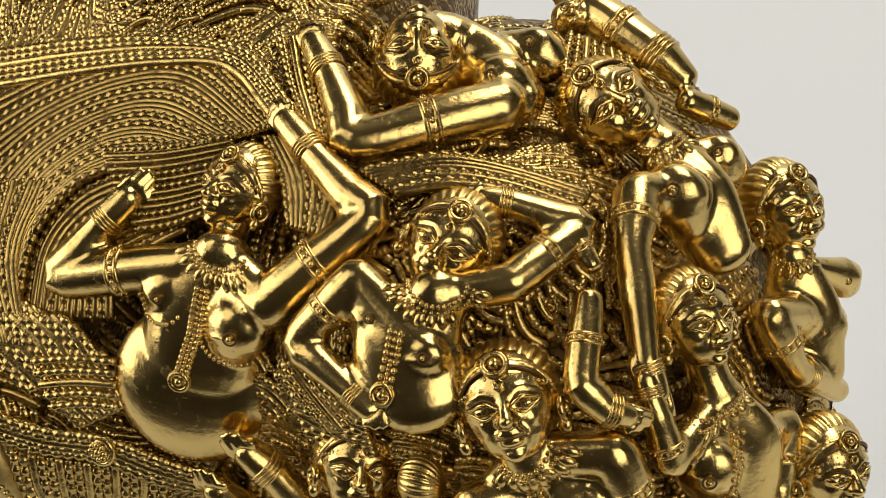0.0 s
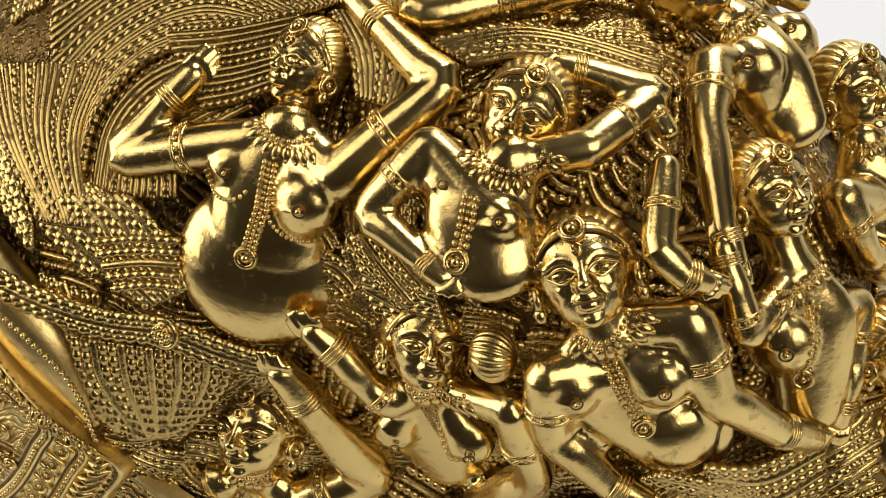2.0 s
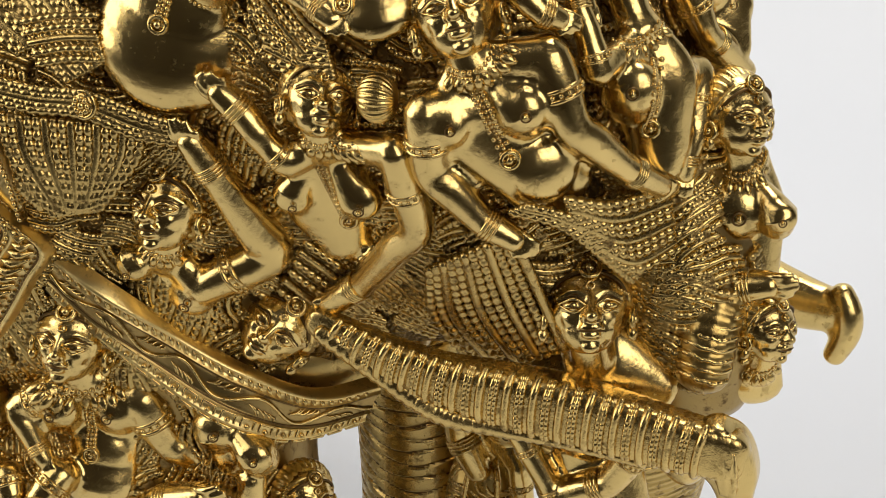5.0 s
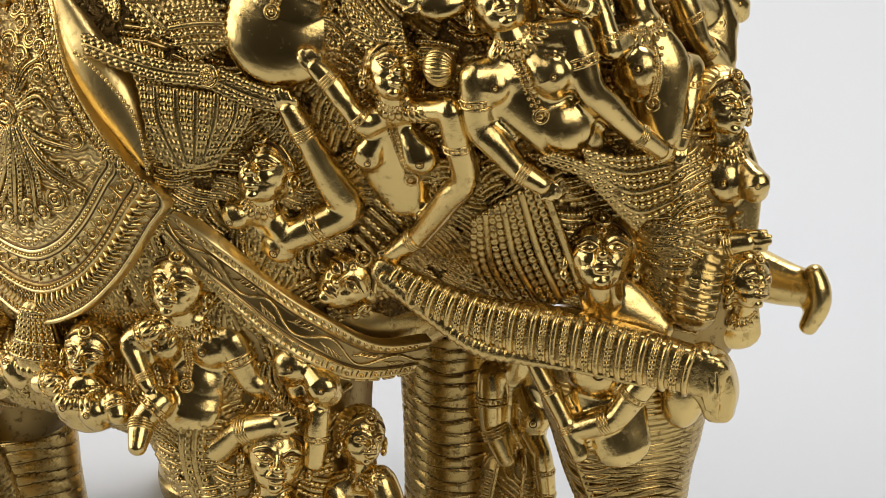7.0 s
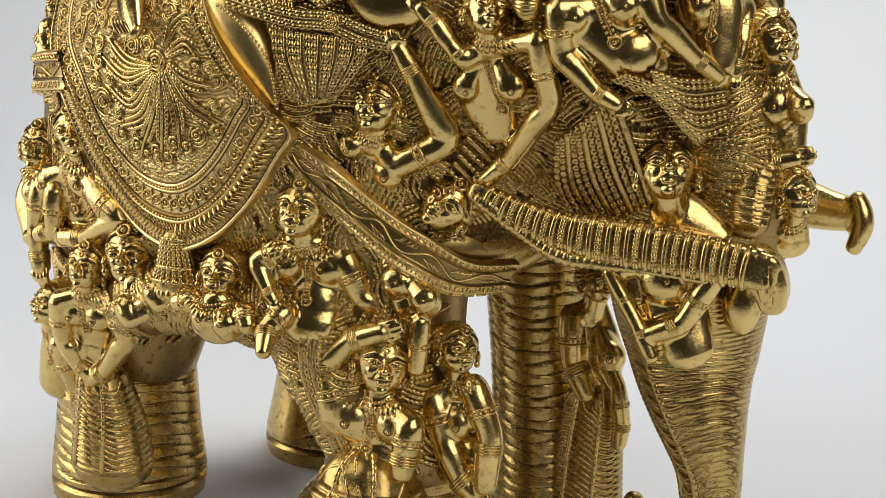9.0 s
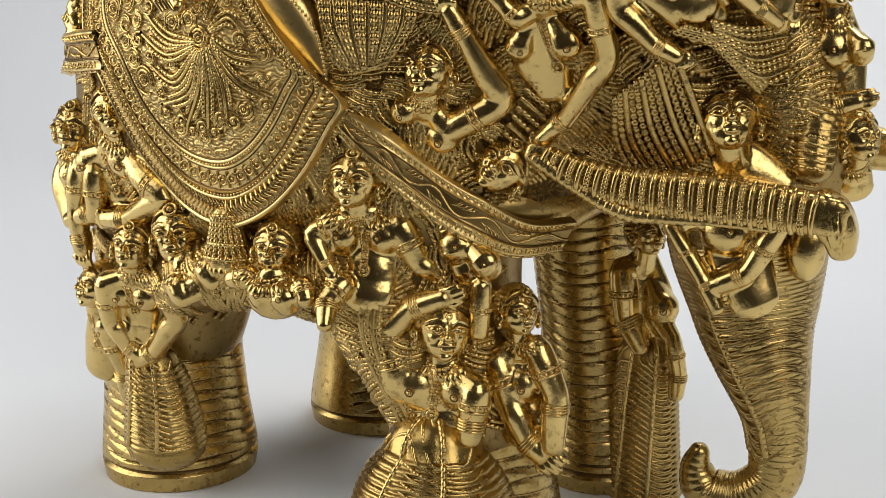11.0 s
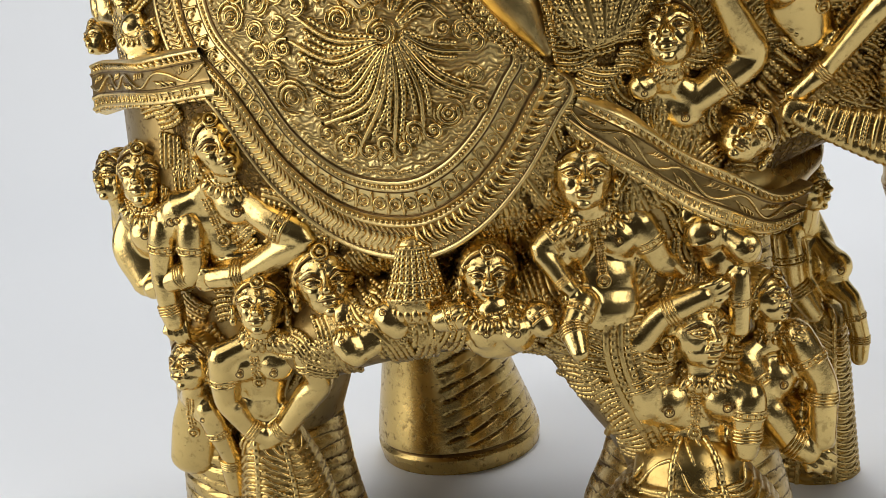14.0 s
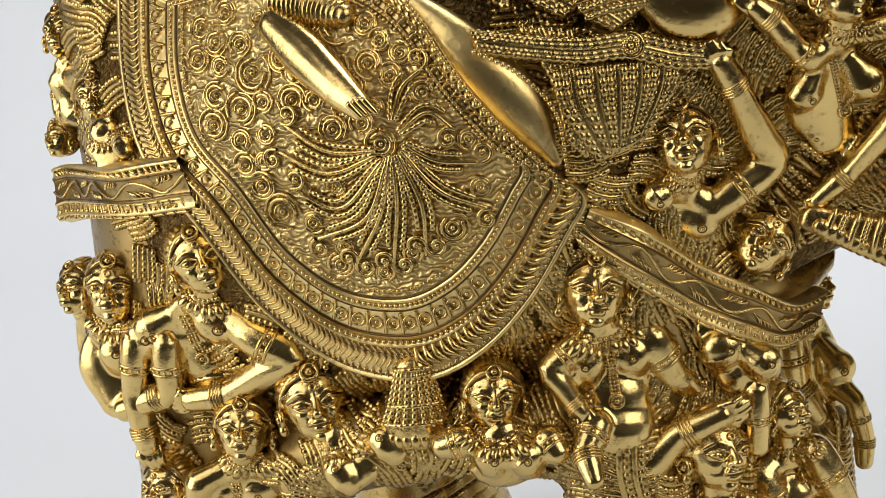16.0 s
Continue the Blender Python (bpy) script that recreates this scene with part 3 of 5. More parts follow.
for _ in range(6000):
    x, z = rng.uniform(-0.15, 0.02), rng.uniform(0.15, 0.31)
    r = rng.uniform(0.0028, 0.0062)
    if inside(x, z, loop) and all((x - a) ** 2 + (z - b) ** 2 > (0.75 * r + 0.0022) ** 2 for a, b in midribs) and all((x - a) ** 2 + (z - b) ** 2 > (r + c) ** 2 * 0.80 for a, b, c in placed):
        placed.append((x, z, r))
        spin = rng.uniform(0, 6.3)
        middle = on_flank(x, z, 0.0024)
        scrolls.ring(middle, (0, -1, 0), 0.40 * r, 0.0006, seg=12, ring_seg=5)
        scrolls.ball(middle, 0.20 * r, seg=7)
        for q, first, last, thick in ((0.72, 0.0, 4.6, 0.0008), (1.0, 0.6, 3.6, 0.0006), (1.05, 3.9, 5.6, 0.0007)):
            arc = [(*on_flank(x + q * r * math.cos(spin + a), z + q * r * math.sin(spin + a), 0.0022), thick) for a in np.linspace(first, last, 7)]
            scrolls.tube(arc, seg=5, step=0.0007, ribs=0.0014 if q < 1 else 0.0, rib_depth=0.45)
scrolls.build("scroll_relief", [JEWEL], cloth)
rider = Shape()
rider.tube([(-0.0912, -0.0962, 0.2830, 0.0053), (-0.0818, -0.1042, 0.2748, 0.0077), (-0.0705, -0.1170, 0.2647, 0.0065), (-0.0614, -0.1264, 0.2573, 0.0040)], seg=18, flat=0.7)
for k, (x, y) in enumerate(((0.0, 0.0), (0.0016, 0.0006), (0.0031, 0.0009), (0.0046, 0.0008))):
    tip = Vector((-0.0598, -0.1387, 0.2567)) + Vector((x, 0, y))
    rider.tube([(tip.x - 0.003, tip.y, tip.z + 0.004, 0.0012), (tip.x, tip.y, tip.z, 0.0009)], seg=6)
rider = rider.build("rider_foot", [POLISHED], statue, "smooth foot of the rider resting on the cloth")
anklet = Shape()
anklet.tube([(-0.0911, -0.0912, 0.2897, 0.0036), (-0.0757, -0.0974, 0.2867, 0.0063), (-0.0659, -0.1054, 0.2837, 0.0038)], seg=16, ribs=0.002, rib_depth=0.3, step=0.0005)
anklet.build("anklet", [JEWEL], rider, "ribbed brass anklet")
girth = Shape()
girth.tube([(-0.0440, -0.1028, 0.2835, 0.0045), (-0.0336, -0.1069, 0.2718, 0.0086), (-0.0239, -0.1082, 0.2607, 0.0099), (-0.0143, -0.1076, 0.2474, 0.0086), (-0.0055, -0.1076, 0.2308, 0.0021)], seg=24, flat=0.75)
girth.build("girth_panel", [PLATE], statue, "smooth polished leaf-shaped panel on the shoulder")
frill = Shape()
for line in ([(-0.0457, -0.1088, 0.2860), (-0.0349, -0.1206, 0.2672), (-0.0217, -0.1215, 0.2477), (-0.0059, -0.1127, 0.2274), (0.0021, -0.1062, 0.2177)], [(-0.0261, -0.1192, 0.2694), (-0.0134, -0.1191, 0.2611), (-0.0037, -0.1161, 0.2474), (-0.0022, -0.1116, 0.2285)]):
    frill.beads(line, 0.0009)
frill.build("bead_border", [JEWEL], statue)


# ---- bands ----
def strip(name, upper, lower, label, vine=True, proud=0.004, scallop=True):
    """A flat band between two edges, with raised rims, a winding stem and a scalloped lower edge."""
    a = [Vector(p[:3]) for p in smooth([(*p, 0) for p in upper], 0.001)]
    b = [Vector(p[:3]) for p in smooth([(*p, 0) for p in lower], 0.001)]
    n = min(len(a), len(b)) - 1
    a, b = [a[int(i * (len(a) - 1) / n)] for i in range(n + 1)], [b[int(i * (len(b) - 1) / n)] for i in range(n + 1)]
    shape = Shape()

    def at(i, v, h):
        d = (b[i] - a[i])
        t = (a[min(i + 1, n)] - a[max(i - 1, 0)])
        out = t.cross(d).normalized()
        if out.y > 0:
            out = -out
        return a[i].lerp(b[i], v) + out * h

    def rim(v):
        """Height of the band's mouldings over its sunk middle."""
        return 0.0009 * sum(math.exp(-(((v - c) / 0.035) ** 2)) for c in (0.03, 0.21, 0.74, 0.98)) - (0.005 if v < -0.03 or v > 1.03 else 0)

    # The sunk middle, slot 3, gets the brass with shade in its colour.
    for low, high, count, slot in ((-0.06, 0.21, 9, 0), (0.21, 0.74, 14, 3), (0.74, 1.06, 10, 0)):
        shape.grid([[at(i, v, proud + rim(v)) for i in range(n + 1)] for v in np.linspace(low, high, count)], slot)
    if vine:
        # a winding stem with sickle leaves on both sides
        wave = 2 * math.pi / 26
        shape.tube([(*at(i, 0.475 + 0.15 * math.sin(i * wave), proud + 0.0003), 0.0006) for i in range(0, n + 1, 2)], seg=6, slot=1, step=0.0008)
        for i in range(3, n - 8, 13):
            s = -1 if math.sin((i + 3.5) * wave) > 0 else 1
            for k in range(5):
                root, tip = i + k * 1.7, i + k * 1.7 + 3.0
                p = at(min(int(root), n), 0.475 + s * (0.02 + 0.012 * k), proud + 0.0002)
                m = at(min(int(root + 2.2), n), 0.475 + s * (0.08 + 0.012 * k), proud + 0.0005)
                q = at(min(int(tip), n), 0.475 + s * (0.17 + 0.006 * k), proud + 0.0002)
                shape.tube([(*p, 0.00025), (*m, 0.00045), (*q, 0.0002)], seg=5, slot=1, step=0.0012)
    for v in (0.245, 0.70):
        shape.tube([(*at(i, v, proud + 0.0001), 0.0004) for i in range(0, n + 1, 3)], seg=5, slot=2, step=0.003)
    if scallop:
        for i in range(2, n - 5, 6):
            corner = [at(i, 0.79, proud), at(i + 4, 0.79, proud), at(i + 4, 1.06, proud), at(i, 1.06, proud)]
            for p, q in zip(corner, corner[1:] + corner[:1]):
                shape.tube([(*p, 0.0006), (*q, 0.0006)], seg=5, slot=1, step=0.002)
            shape.ball(at(i + 2, 0.925, proud + 0.0002), (0.0010, 0.0009, 0.0010), seg=8, slot=1)
        for i in range(2, n - 3, 3):
            shape.tube([(*at(i, 0.05, proud + 0.0003), 0.0004), (*at(i + 1, 0.11, proud + 0.0008), 0.0008), (*at(i + 2, 0.18, proud + 0.0003), 0.0004)], seg=5, slot=1, step=0.002)
    return shape.build(name, [PLATE, JEWEL, INK, RECESS_SHADE], statue, label)


strip("chest_sash", [(0.0036, -0.1011, 0.2142), (0.0197, -0.1005, 0.2055), (0.0346, -0.0897, 0.1892), (0.0517, -0.0828, 0.1770), (0.0664, -0.0692, 0.1655), (0.0802, -0.0512, 0.1637)], [(-0.0015, -0.0995, 0.2043), (0.0169, -0.0960, 0.1858), (0.0323, -0.0912, 0.1715), (0.0481, -0.0870, 0.1609), (0.0608, -0.0748, 0.1529), (0.0752, -0.0553, 0.1518)], "engraved brass sash across the chest with a winding stem")
strip("rump_band", [(-0.2000, -0.0156, 0.2294), (-0.1867, -0.0278, 0.2324), (-0.1585, -0.0714, 0.2387), (-0.1358, -0.0858, 0.2418), (-0.1290, -0.0890, 0.2425)], [(-0.1965, -0.0287, 0.2128), (-0.1818, -0.0436, 0.2167), (-0.1616, -0.0675, 0.2212), (-0.1321, -0.0864, 0.2252), (-0.1250, -0.0895, 0.2260)], "engraved brass band round the rump")
tassel = Shape()
TASSEL = [(-0.0600, -0.1015, 0.1650, 0.0062), (-0.0606, -0.1000, 0.1585, 0.0078), (-0.0612, -0.0985, 0.1520, 0.0096), (-0.0620, -0.0968, 0.1455, 0.0120), (-0.0624, -0.0958, 0.1425, 0.0120)]
tassel.tube(TASSEL, seg=90, step=0.0008, pleats=9, pleat_depth=0.07, flat=0.72)
for x, y, z, r in (TASSEL[0], TASSEL[2], TASSEL[3]):
    tassel.tube([(x + 1.05 * r * math.cos(a), y - 0.78 * r * math.sin(a), z + 0.0012 * math.sin(a), 0.0009) for a in np.linspace(0.1, 3.04, 15)], seg=8, step=0.0005, ribs=0.0020, rib_depth=0.4)
for k in range(9):
    a = 0.45 + 0.28 * k
    line = [(x + 1.04 * r * math.cos(a), y - 0.76 * r * math.sin(a), z, 0.0010) for x, y, z, r in TASSEL[:4]]
    tassel.tube(line, seg=7, step=0.0005, ribs=0.0024, rib_depth=0.45)
    x, y, z, r = TASSEL[-1]
    tassel.ball((x + 0.9 * r * math.cos(a), y - 0.68 * r * math.sin(a), z - 0.0022), (0.0021, 0.0018, 0.0030), seg=10)
tassel.build("tassel", [JEWEL], statue, "pleated brass tassel under the tip of the cloth")


# ---- bead strings and feathers ----
def strings(name, label, lines, radius=0.0007, proud=0.002, metal=CORD):
    """Beaded cords on the flank, each a part of its own; every third one is plain and a little thicker."""
    for k, line in enumerate(lines):
        shape = Shape()
        pts = lay(line, proud)
        if k % 3 == 2 or (metal is FEATHER and k % 2):
            shape.tube([(*p, radius * 1.1) for p in pts], seg=7, step=0.003)
        else:
            shape.tube([(*p, radius) for p in pts], seg=7, step=radius * 0.55, ribs=radius * 2.3, rib_depth=0.55)
        shape.build(name, [metal], statue, label if k == 0 else "")


def fan(first, last, count, bow=0.0):
    """Lines that turn step by step from one line into another."""
    lines = []
    for k in range(count):
        s = k / (count - 1)
        lines.append([(a[0] * (1 - s) + b[0] * s, a[1] * (1 - s) + b[1] * s) for a, b in zip(first, last)])
    return lines


strings("bead_string", "thick beaded rope along the edge of the feather fan", fan([(-0.0260, 0.2745), (-0.0076, 0.2702), (0.0074, 0.2679), (0.0218, 0.2674), (0.0357, 0.2628), (0.0482, 0.2594)], [(-0.0240, 0.2690), (-0.0077, 0.2653), (0.0056, 0.2626), (0.0200, 0.2618), (0.0336, 0.2567), (0.0447, 0.2550)], 5), 0.0013, 0.003)
strings("feather", "striped hip cloth of the reclining figure", fan([(-0.0220, 0.2999), (-0.0133, 0.2871), (0.0015, 0.2764)], [(0.0022, 0.2948), (0.0104, 0.2904), (0.0208, 0.2880)], 13), 0.0013, 0.001)
strings("hair_lock", "long wavy hair lock behind the reclining figure", fan([(0.0519, 0.3369), (0.0596, 0.3312), (0.0645, 0.3241)], [(0.0627, 0.3371), (0.0721, 0.3318), (0.0734, 0.3235)], 9), 0.0012, 0.002, FEATHER)
strings("feather", "fine fan of beaded feathers beside the reclining figure", fan([(-0.0041, 0.2925), (-0.0042, 0.3091), (0.0030, 0.3203), (0.0139, 0.3264), (0.0270, 0.3306)], [(-0.0308, 0.3303), (-0.0139, 0.3388), (0.0078, 0.3464), (0.0286, 0.3484), (0.0533, 0.3395)], 27), 0.0013, 0.001, FEATHER)
strings("feather", "inner arcs of the feather fan behind the raised hand", fan([(-0.0030, 0.2920), (-0.0028, 0.3075), (0.0040, 0.3180), (0.0150, 0.3240), (0.0280, 0.3280)], [(0.0200, 0.2960), (0.0190, 0.3040), (0.0220, 0.3080), (0.0280, 0.3120), (0.0360, 0.3170)], 14), 0.0012, -0.0015, FEATHER)
strings("feather", "straight engraved feather lines", fan([(0.0090, 0.3288), (0.0262, 0.3320), (0.0431, 0.3364)], [(0.0252, 0.3164), (0.0340, 0.3190), (0.0422, 0.3225)], 13), 0.0009, 0.002, FEATHER)
strings("feather", "beaded feathers of the neck", fan([(-0.0441, 0.3130), (-0.0292, 0.3018), (-0.0117, 0.2873)], [(-0.0056, 0.3203), (-0.0073, 0.3056), (0.0005, 0.2878)], 15), 0.0012, 0.002, FEATHER)
strings("collar_string", "beaded collar strings on the neck", fan([(-0.0369, 0.3393), (-0.0094, 0.3461), (0.0156, 0.3501), (0.0369, 0.3499), (0.0560, 0.3419)], [(-0.0318, 0.3342), (-0.0055, 0.3414), (0.0184, 0.3464), (0.0356, 0.3474), (0.0505, 0.3414)], 6), 0.0012, 0.003)
strings("pleat", "pleated veil of beaded lines under the belly", fan([(-0.0025, 0.2599), (-0.0008, 0.2479), (0.0081, 0.2307)], [(0.0347, 0.2579), (0.0321, 0.2488), (0.0207, 0.2337)], 17), 0.0013, 0.002)
strings("pleat", "ribbed cloth between the figures", fan([(0.0675, 0.2943), (0.0734, 0.2889), (0.0805, 0.2818)], [(0.0760, 0.3032), (0.0839, 0.2950), (0.0898, 0.2912)], 7), 0.0008, 0.002)
strings("pleat", "ribbed shawl behind the raised arm", fan([(0.0771, 0.3342), (0.0929, 0.3372), (0.1077, 0.3355), (0.1247, 0.3310)], [(0.0865, 0.3316), (0.0966, 0.3333), (0.1098, 0.3321), (0.1235, 0.3281)], 8), 0.0012, 0.001, FEATHER)
strings("wrap_fold", "beaded wrap on the hip of the reclining figure", fan([(-0.0079, 0.2927), (0.0027, 0.2869), (0.0078, 0.2768), (0.0163, 0.2705)], [(0.0093, 0.2956), (0.0161, 0.2916), (0.0225, 0.2846), (0.0260, 0.2765)], 10), 0.0012, 0.002)
strings("wrap_fold", "short cross cords woven over the wrap", fan([(0.0036, 0.2849), (0.0141, 0.2872), (0.0245, 0.2882)], [(0.0085, 0.2745), (0.0172, 0.2765), (0.0252, 0.2769)], 5), 0.0010, 0.003)
strings("pleat", "broad ribs of the skirt that forms the tusk", fan([(0.1100, 0.2219), (0.1078, 0.2005), (0.1174, 0.1796)], [(0.1364, 0.2410), (0.1425, 0.2177), (0.1468, 0.2009)], 12), 0.0014, 0.003)
strings("pleat", "curved ribs of the wrapped skirt over the hip", fan([(0.1499, 0.2527), (0.1595, 0.2494), (0.1701, 0.2494)], [(0.1542, 0.2393), (0.1645, 0.2288), (0.1727, 0.2312)], 10), 0.0012, 0.004)
strings("sash_cord", "beaded sash along the skirt", fan([(0.1371, 0.2491), (0.1496, 0.2440), (0.1643, 0.2252)], [(0.1411, 0.2511), (0.1519, 0.2462), (0.1664, 0.2286)], 4), 0.0011, 0.004)
strings("feather", "plaited feathers filling the neck beside the cloth", fan([(-0.0385, 0.2978), (-0.0254, 0.2892), (-0.0152, 0.2806)], [(-0.0460, 0.3127), (-0.0284, 0.2996), (-0.0161, 0.2854)], 8), 0.0014, 0.001)
strings("feather", "plaits beside the shoulder panel", fan([(-0.0114, 0.2743), (-0.0031, 0.2568), (-0.0004, 0.2377)], [(0.0029, 0.2711), (0.0042, 0.2542), (0.0040, 0.2325)], 6), 0.0013, 0.001)
strings("pleat", "ribs of a skirt between two figures", fan([(0.0756, 0.2274), (0.0834, 0.2201)], [(0.0623, 0.2049), (0.0705, 0.1934)], 7), 0.0011, 0.001)
strings("pleat", "curved ribs of a shawl by the raised hand", fan([(0.0678, 0.2963), (0.0768, 0.2920), (0.0886, 0.2885)], [(0.0730, 0.2799), (0.0818, 0.2779), (0.0909, 0.2798)], 8), 0.0012, 0.001)
strings("pleat", "ribs of hair behind the crown", fan([(0.1066, 0.3521), (0.1091, 0.3478), (0.1119, 0.3454)], [(0.1202, 0.3474), (0.1252, 0.3432), (0.1300, 0.3403)], 8), 0.0010, 0.002)
strings("pleat", "ribs of cloth beside the bent arm", fan([(0.0530, 0.3518), (0.0596, 0.3450), (0.0684, 0.3360)], [(0.0435, 0.3530), (0.0521, 0.3454), (0.0639, 0.3364)], 4), 0.0010, 0.001)
rosette = Shape()
place = on_flank(*(0.0210, 0.2649), 0.004)
rosette.ring(place, (0, -1, 0.1), 0.0036, 0.0008, seg=20)
rosette.ball(place, (0.0034, 0.0012, 0.0034), seg=16)
rosette = rosette.build("rosette", [JEWEL], statue, "round flower boss on the belt")
for k in range(9):
    a, reach = math.pi * k / 4, 0.002 if k < 8 else 0.0
    petal = Shape()
    petal.ball(place + Vector((reach * math.cos(a), -0.0009, reach * math.sin(a))), 0.0009 if k < 8 else 0.0012, seg=8)
    petal.build("petal", [JEWEL], rosette)


# ---- figures ----
def figure(label, head=None, up=None, face=None, neck=None, waist=None, chest=0.0, torso=(), bosom=(), belly=None, arms=(), skirts=(), bun=None, collar=None, chain=(), out=(0.15, -1, 0.25)):
    """One small cast figure as a single plain mesh: slots are bare metal, jewellery, hair, cloth and dark lines."""
    skin, fine, g = Shape(), Shape(), Shape()
    out = Vector(out).normalized()
    if neck and not torso:
        a, b = Vector(neck), Vector(waist)
        torso = [(*a, 1.0 * chest), (*a.lerp(b, 0.3), 1.45 * chest), (*a.lerp(b, 0.75), 1.1 * chest), (*b, 1.15 * chest)]
        if bosom and not collar:
            collar = (*(a + out * 0.7 * chest), 1.3 * chest)
    if head:
        c, r = Vector(head[:3]), head[3] * (1.2 if neck else 1.0)
        u, f = Vector(up).normalized(), Vector(face).normalized()
        s = u.cross(f).normalized()
        basis = (s, f, u)

        def on(a, b, d):
            return c + s * (a * r) + f * (b * r) + u * (d * r)

        fine.ball(on(0, 0.0, 0.06), (0.84 * r, 0.82 * r, 0.96 * r), basis, 24)
        fine.ball(on(0, 0.22, -0.42), (0.63 * r, 0.56 * r, 0.56 * r), basis, 18)
        fine.ball(on(0, 0.58, -0.80), (0.22 * r, 0.18 * r, 0.16 * r), basis, 12)
        for k in (-1, 1):
            fine.ball(on(k * 0.33, 0.47, -0.22), (0.25 * r, 0.27 * r, 0.27 * r), basis, 12)
            fine.ball(on(k * 0.34, 0.64, 0.02), (0.23 * r, 0.17 * r, 0.13 * r), basis, 12)
            fine.tube([(*on(k * 0.07, 0.78, 0.17), 0.05 * r), (*on(k * 0.34, 0.70, 0.31), 0.055 * r), (*on(k * 0.68, 0.50, 0.16), 0.04 * r)], seg=8, step=0.08 * r)
        fine.tube([(*on(0, 0.76, 0.22), 0.075 * r), (*on(0, 0.88, -0.05), 0.11 * r), (*on(0, 0.96, -0.20), 0.15 * r)], seg=8, step=0.1 * r)
        for k in (-1, 1):
            fine.ball(on(k * 0.13, 0.84, -0.23), 0.09 * r, seg=8)
        fine.ball(on(0, 0.80, -0.42), (0.27 * r, 0.13 * r, 0.075 * r), basis, 12)
        fine.ball(on(0, 0.77, -0.57), (0.21 * r, 0.14 * r, 0.085 * r), basis, 12)
        g.ball(on(0, -0.16, 0.12), (0.93 * r, 0.98 * r, 0.74 * r), (s, u, f), 168, slot=2, ridges=28, depth=0.045)
        for k in (-1, 1):
            g.tube([(*on(0, 0.50, 0.80), 0.06 * r), (*on(k * 0.46, 0.36, 0.64), 0.085 * r), (*on(k * 0.80, 0.14, 0.18), 0.085 * r), (*on(k * 0.82, 0.0, -0.30), 0.06 * r)], seg=10, slot=2, step=0.03 * r, ribs=0.12 * r, rib_depth=0.10)
        for k in (-1, 1):
            g.tube([(*on(k * 0.09, 0.83, 0.02), 0.022 * r), (*on(k * 0.34, 0.84, 0.15), 0.035 * r), (*on(k * 0.62, 0.62, 0.05), 0.022 * r)], seg=6, step=0.08 * r)
            g.tube([(*on(k * 0.11, 0.82, 0.00), 0.018 * r), (*on(k * 0.34, 0.82, -0.12), 0.028 * r), (*on(k * 0.60, 0.63, 0.02), 0.018 * r)], seg=6, step=0.08 * r)
            g.tube([(*on(k * 0.10, 0.80, 0.07), 0.02 * r), (*on(k * 0.34, 0.785, 0.215), 0.022 * r), (*on(k * 0.66, 0.55, 0.09), 0.014 * r)], seg=5, step=0.1 * r, slot=4)
            g.ring(on(k * 0.34, 0.80, 0.02), f + s * (0.35 * k), 0.055 * r, 0.014 * r, seg=10, slot=4)
            g.ball(on(k * 0.12, 0.93, -0.28), 0.04 * r, seg=6, slot=4)
            g.ring(on(k * 0.93, 0.08, -0.28), s + f * 0.3 * k, 0.19 * r, 0.07 * r, slot=1, seg=14)
            g.ball(on(k * 0.95, 0.10, -0.28), 0.10 * r, seg=8, slot=1)
            g.ball(on(k * 0.90, 0.10, -0.56), (0.13 * r, 0.13 * r, 0.17 * r), basis, 8, slot=1)
        g.tube([(*on(-0.27, 0.80, -0.49), 0.016 * r), (*on(0, 0.91, -0.490), 0.030 * r), (*on(0.27, 0.80, -0.49), 0.016 * r)], seg=5, step=0.1 * r, slot=4)
        g.tube([(*on(0.78 * math.sin(a), 0.22 + 0.42 * math.cos(a), 0.10 + 0.60 * math.cos(a)), 0.035 * r) for a in np.linspace(-1.7, 1.7, 11)], seg=6, step=0.1 * r, slot=4)
        g.ring(on(0, 0.64, 0.76), f + u * 0.6, 0.20 * r, 0.06 * r, slot=1, seg=18)
        g.ball(on(0, 0.66, 0.77), 0.11 * r, seg=10, slot=1)
        g.ring(on(0, 0.80, 0.42), f + u * 0.3, 0.08 * r, 0.03 * r, seg=10)
        g.beads([on(0.86 * math.sin(a), 0.64 * math.cos(a) + 0.02, 0.62 - 0.42 * abs(math.sin(a))) for a in np.linspace(-1.45, 1.45, 9)], 0.05 * r, 1)
    if bun:
        g.ball(bun[:3], (bun[3], bun[3] * 0.8, bun[3] * 0.9), (Vector((0, 0, 1)), Vector((0, -1, 0)), Vector((1, 0, 0))), 160, slot=2, ridges=22, depth=0.07)
    if torso:
        a, b = Vector(torso[0][:3]), Vector(torso[-1][:3])
        down = (b - a).normalized()
        out = (out - down * out.dot(down)).normalized()
        wide = down.cross(out).normalized()
        if head:
            skin.tube([(*(c - u * 0.40 * r), 0.52 * r), (*(c - u * 0.85 * r).lerp(a, 0.5), 0.46 * r), (*a, min(torso[0][3], 0.7 * r))], seg=16)
        skin.tube(torso, seg=28, flat=0.5, side=tuple(out))
        for arm in arms[:2]:
            top = Vector(arm[0][:3])
            near = min(torso[:2], key=lambda q: (Vector(q[:3]) - top).length)
            if len(arm) > 2 and (Vector(near[:3]) - top).length < 2.6 * torso[min(1, len(torso) - 1)][3]:
                skin.tube([(*Vector(near[:3]), 0.62 * near[3]), (*top, arm[0][3] * 1.05)], seg=16, flat=0.9)
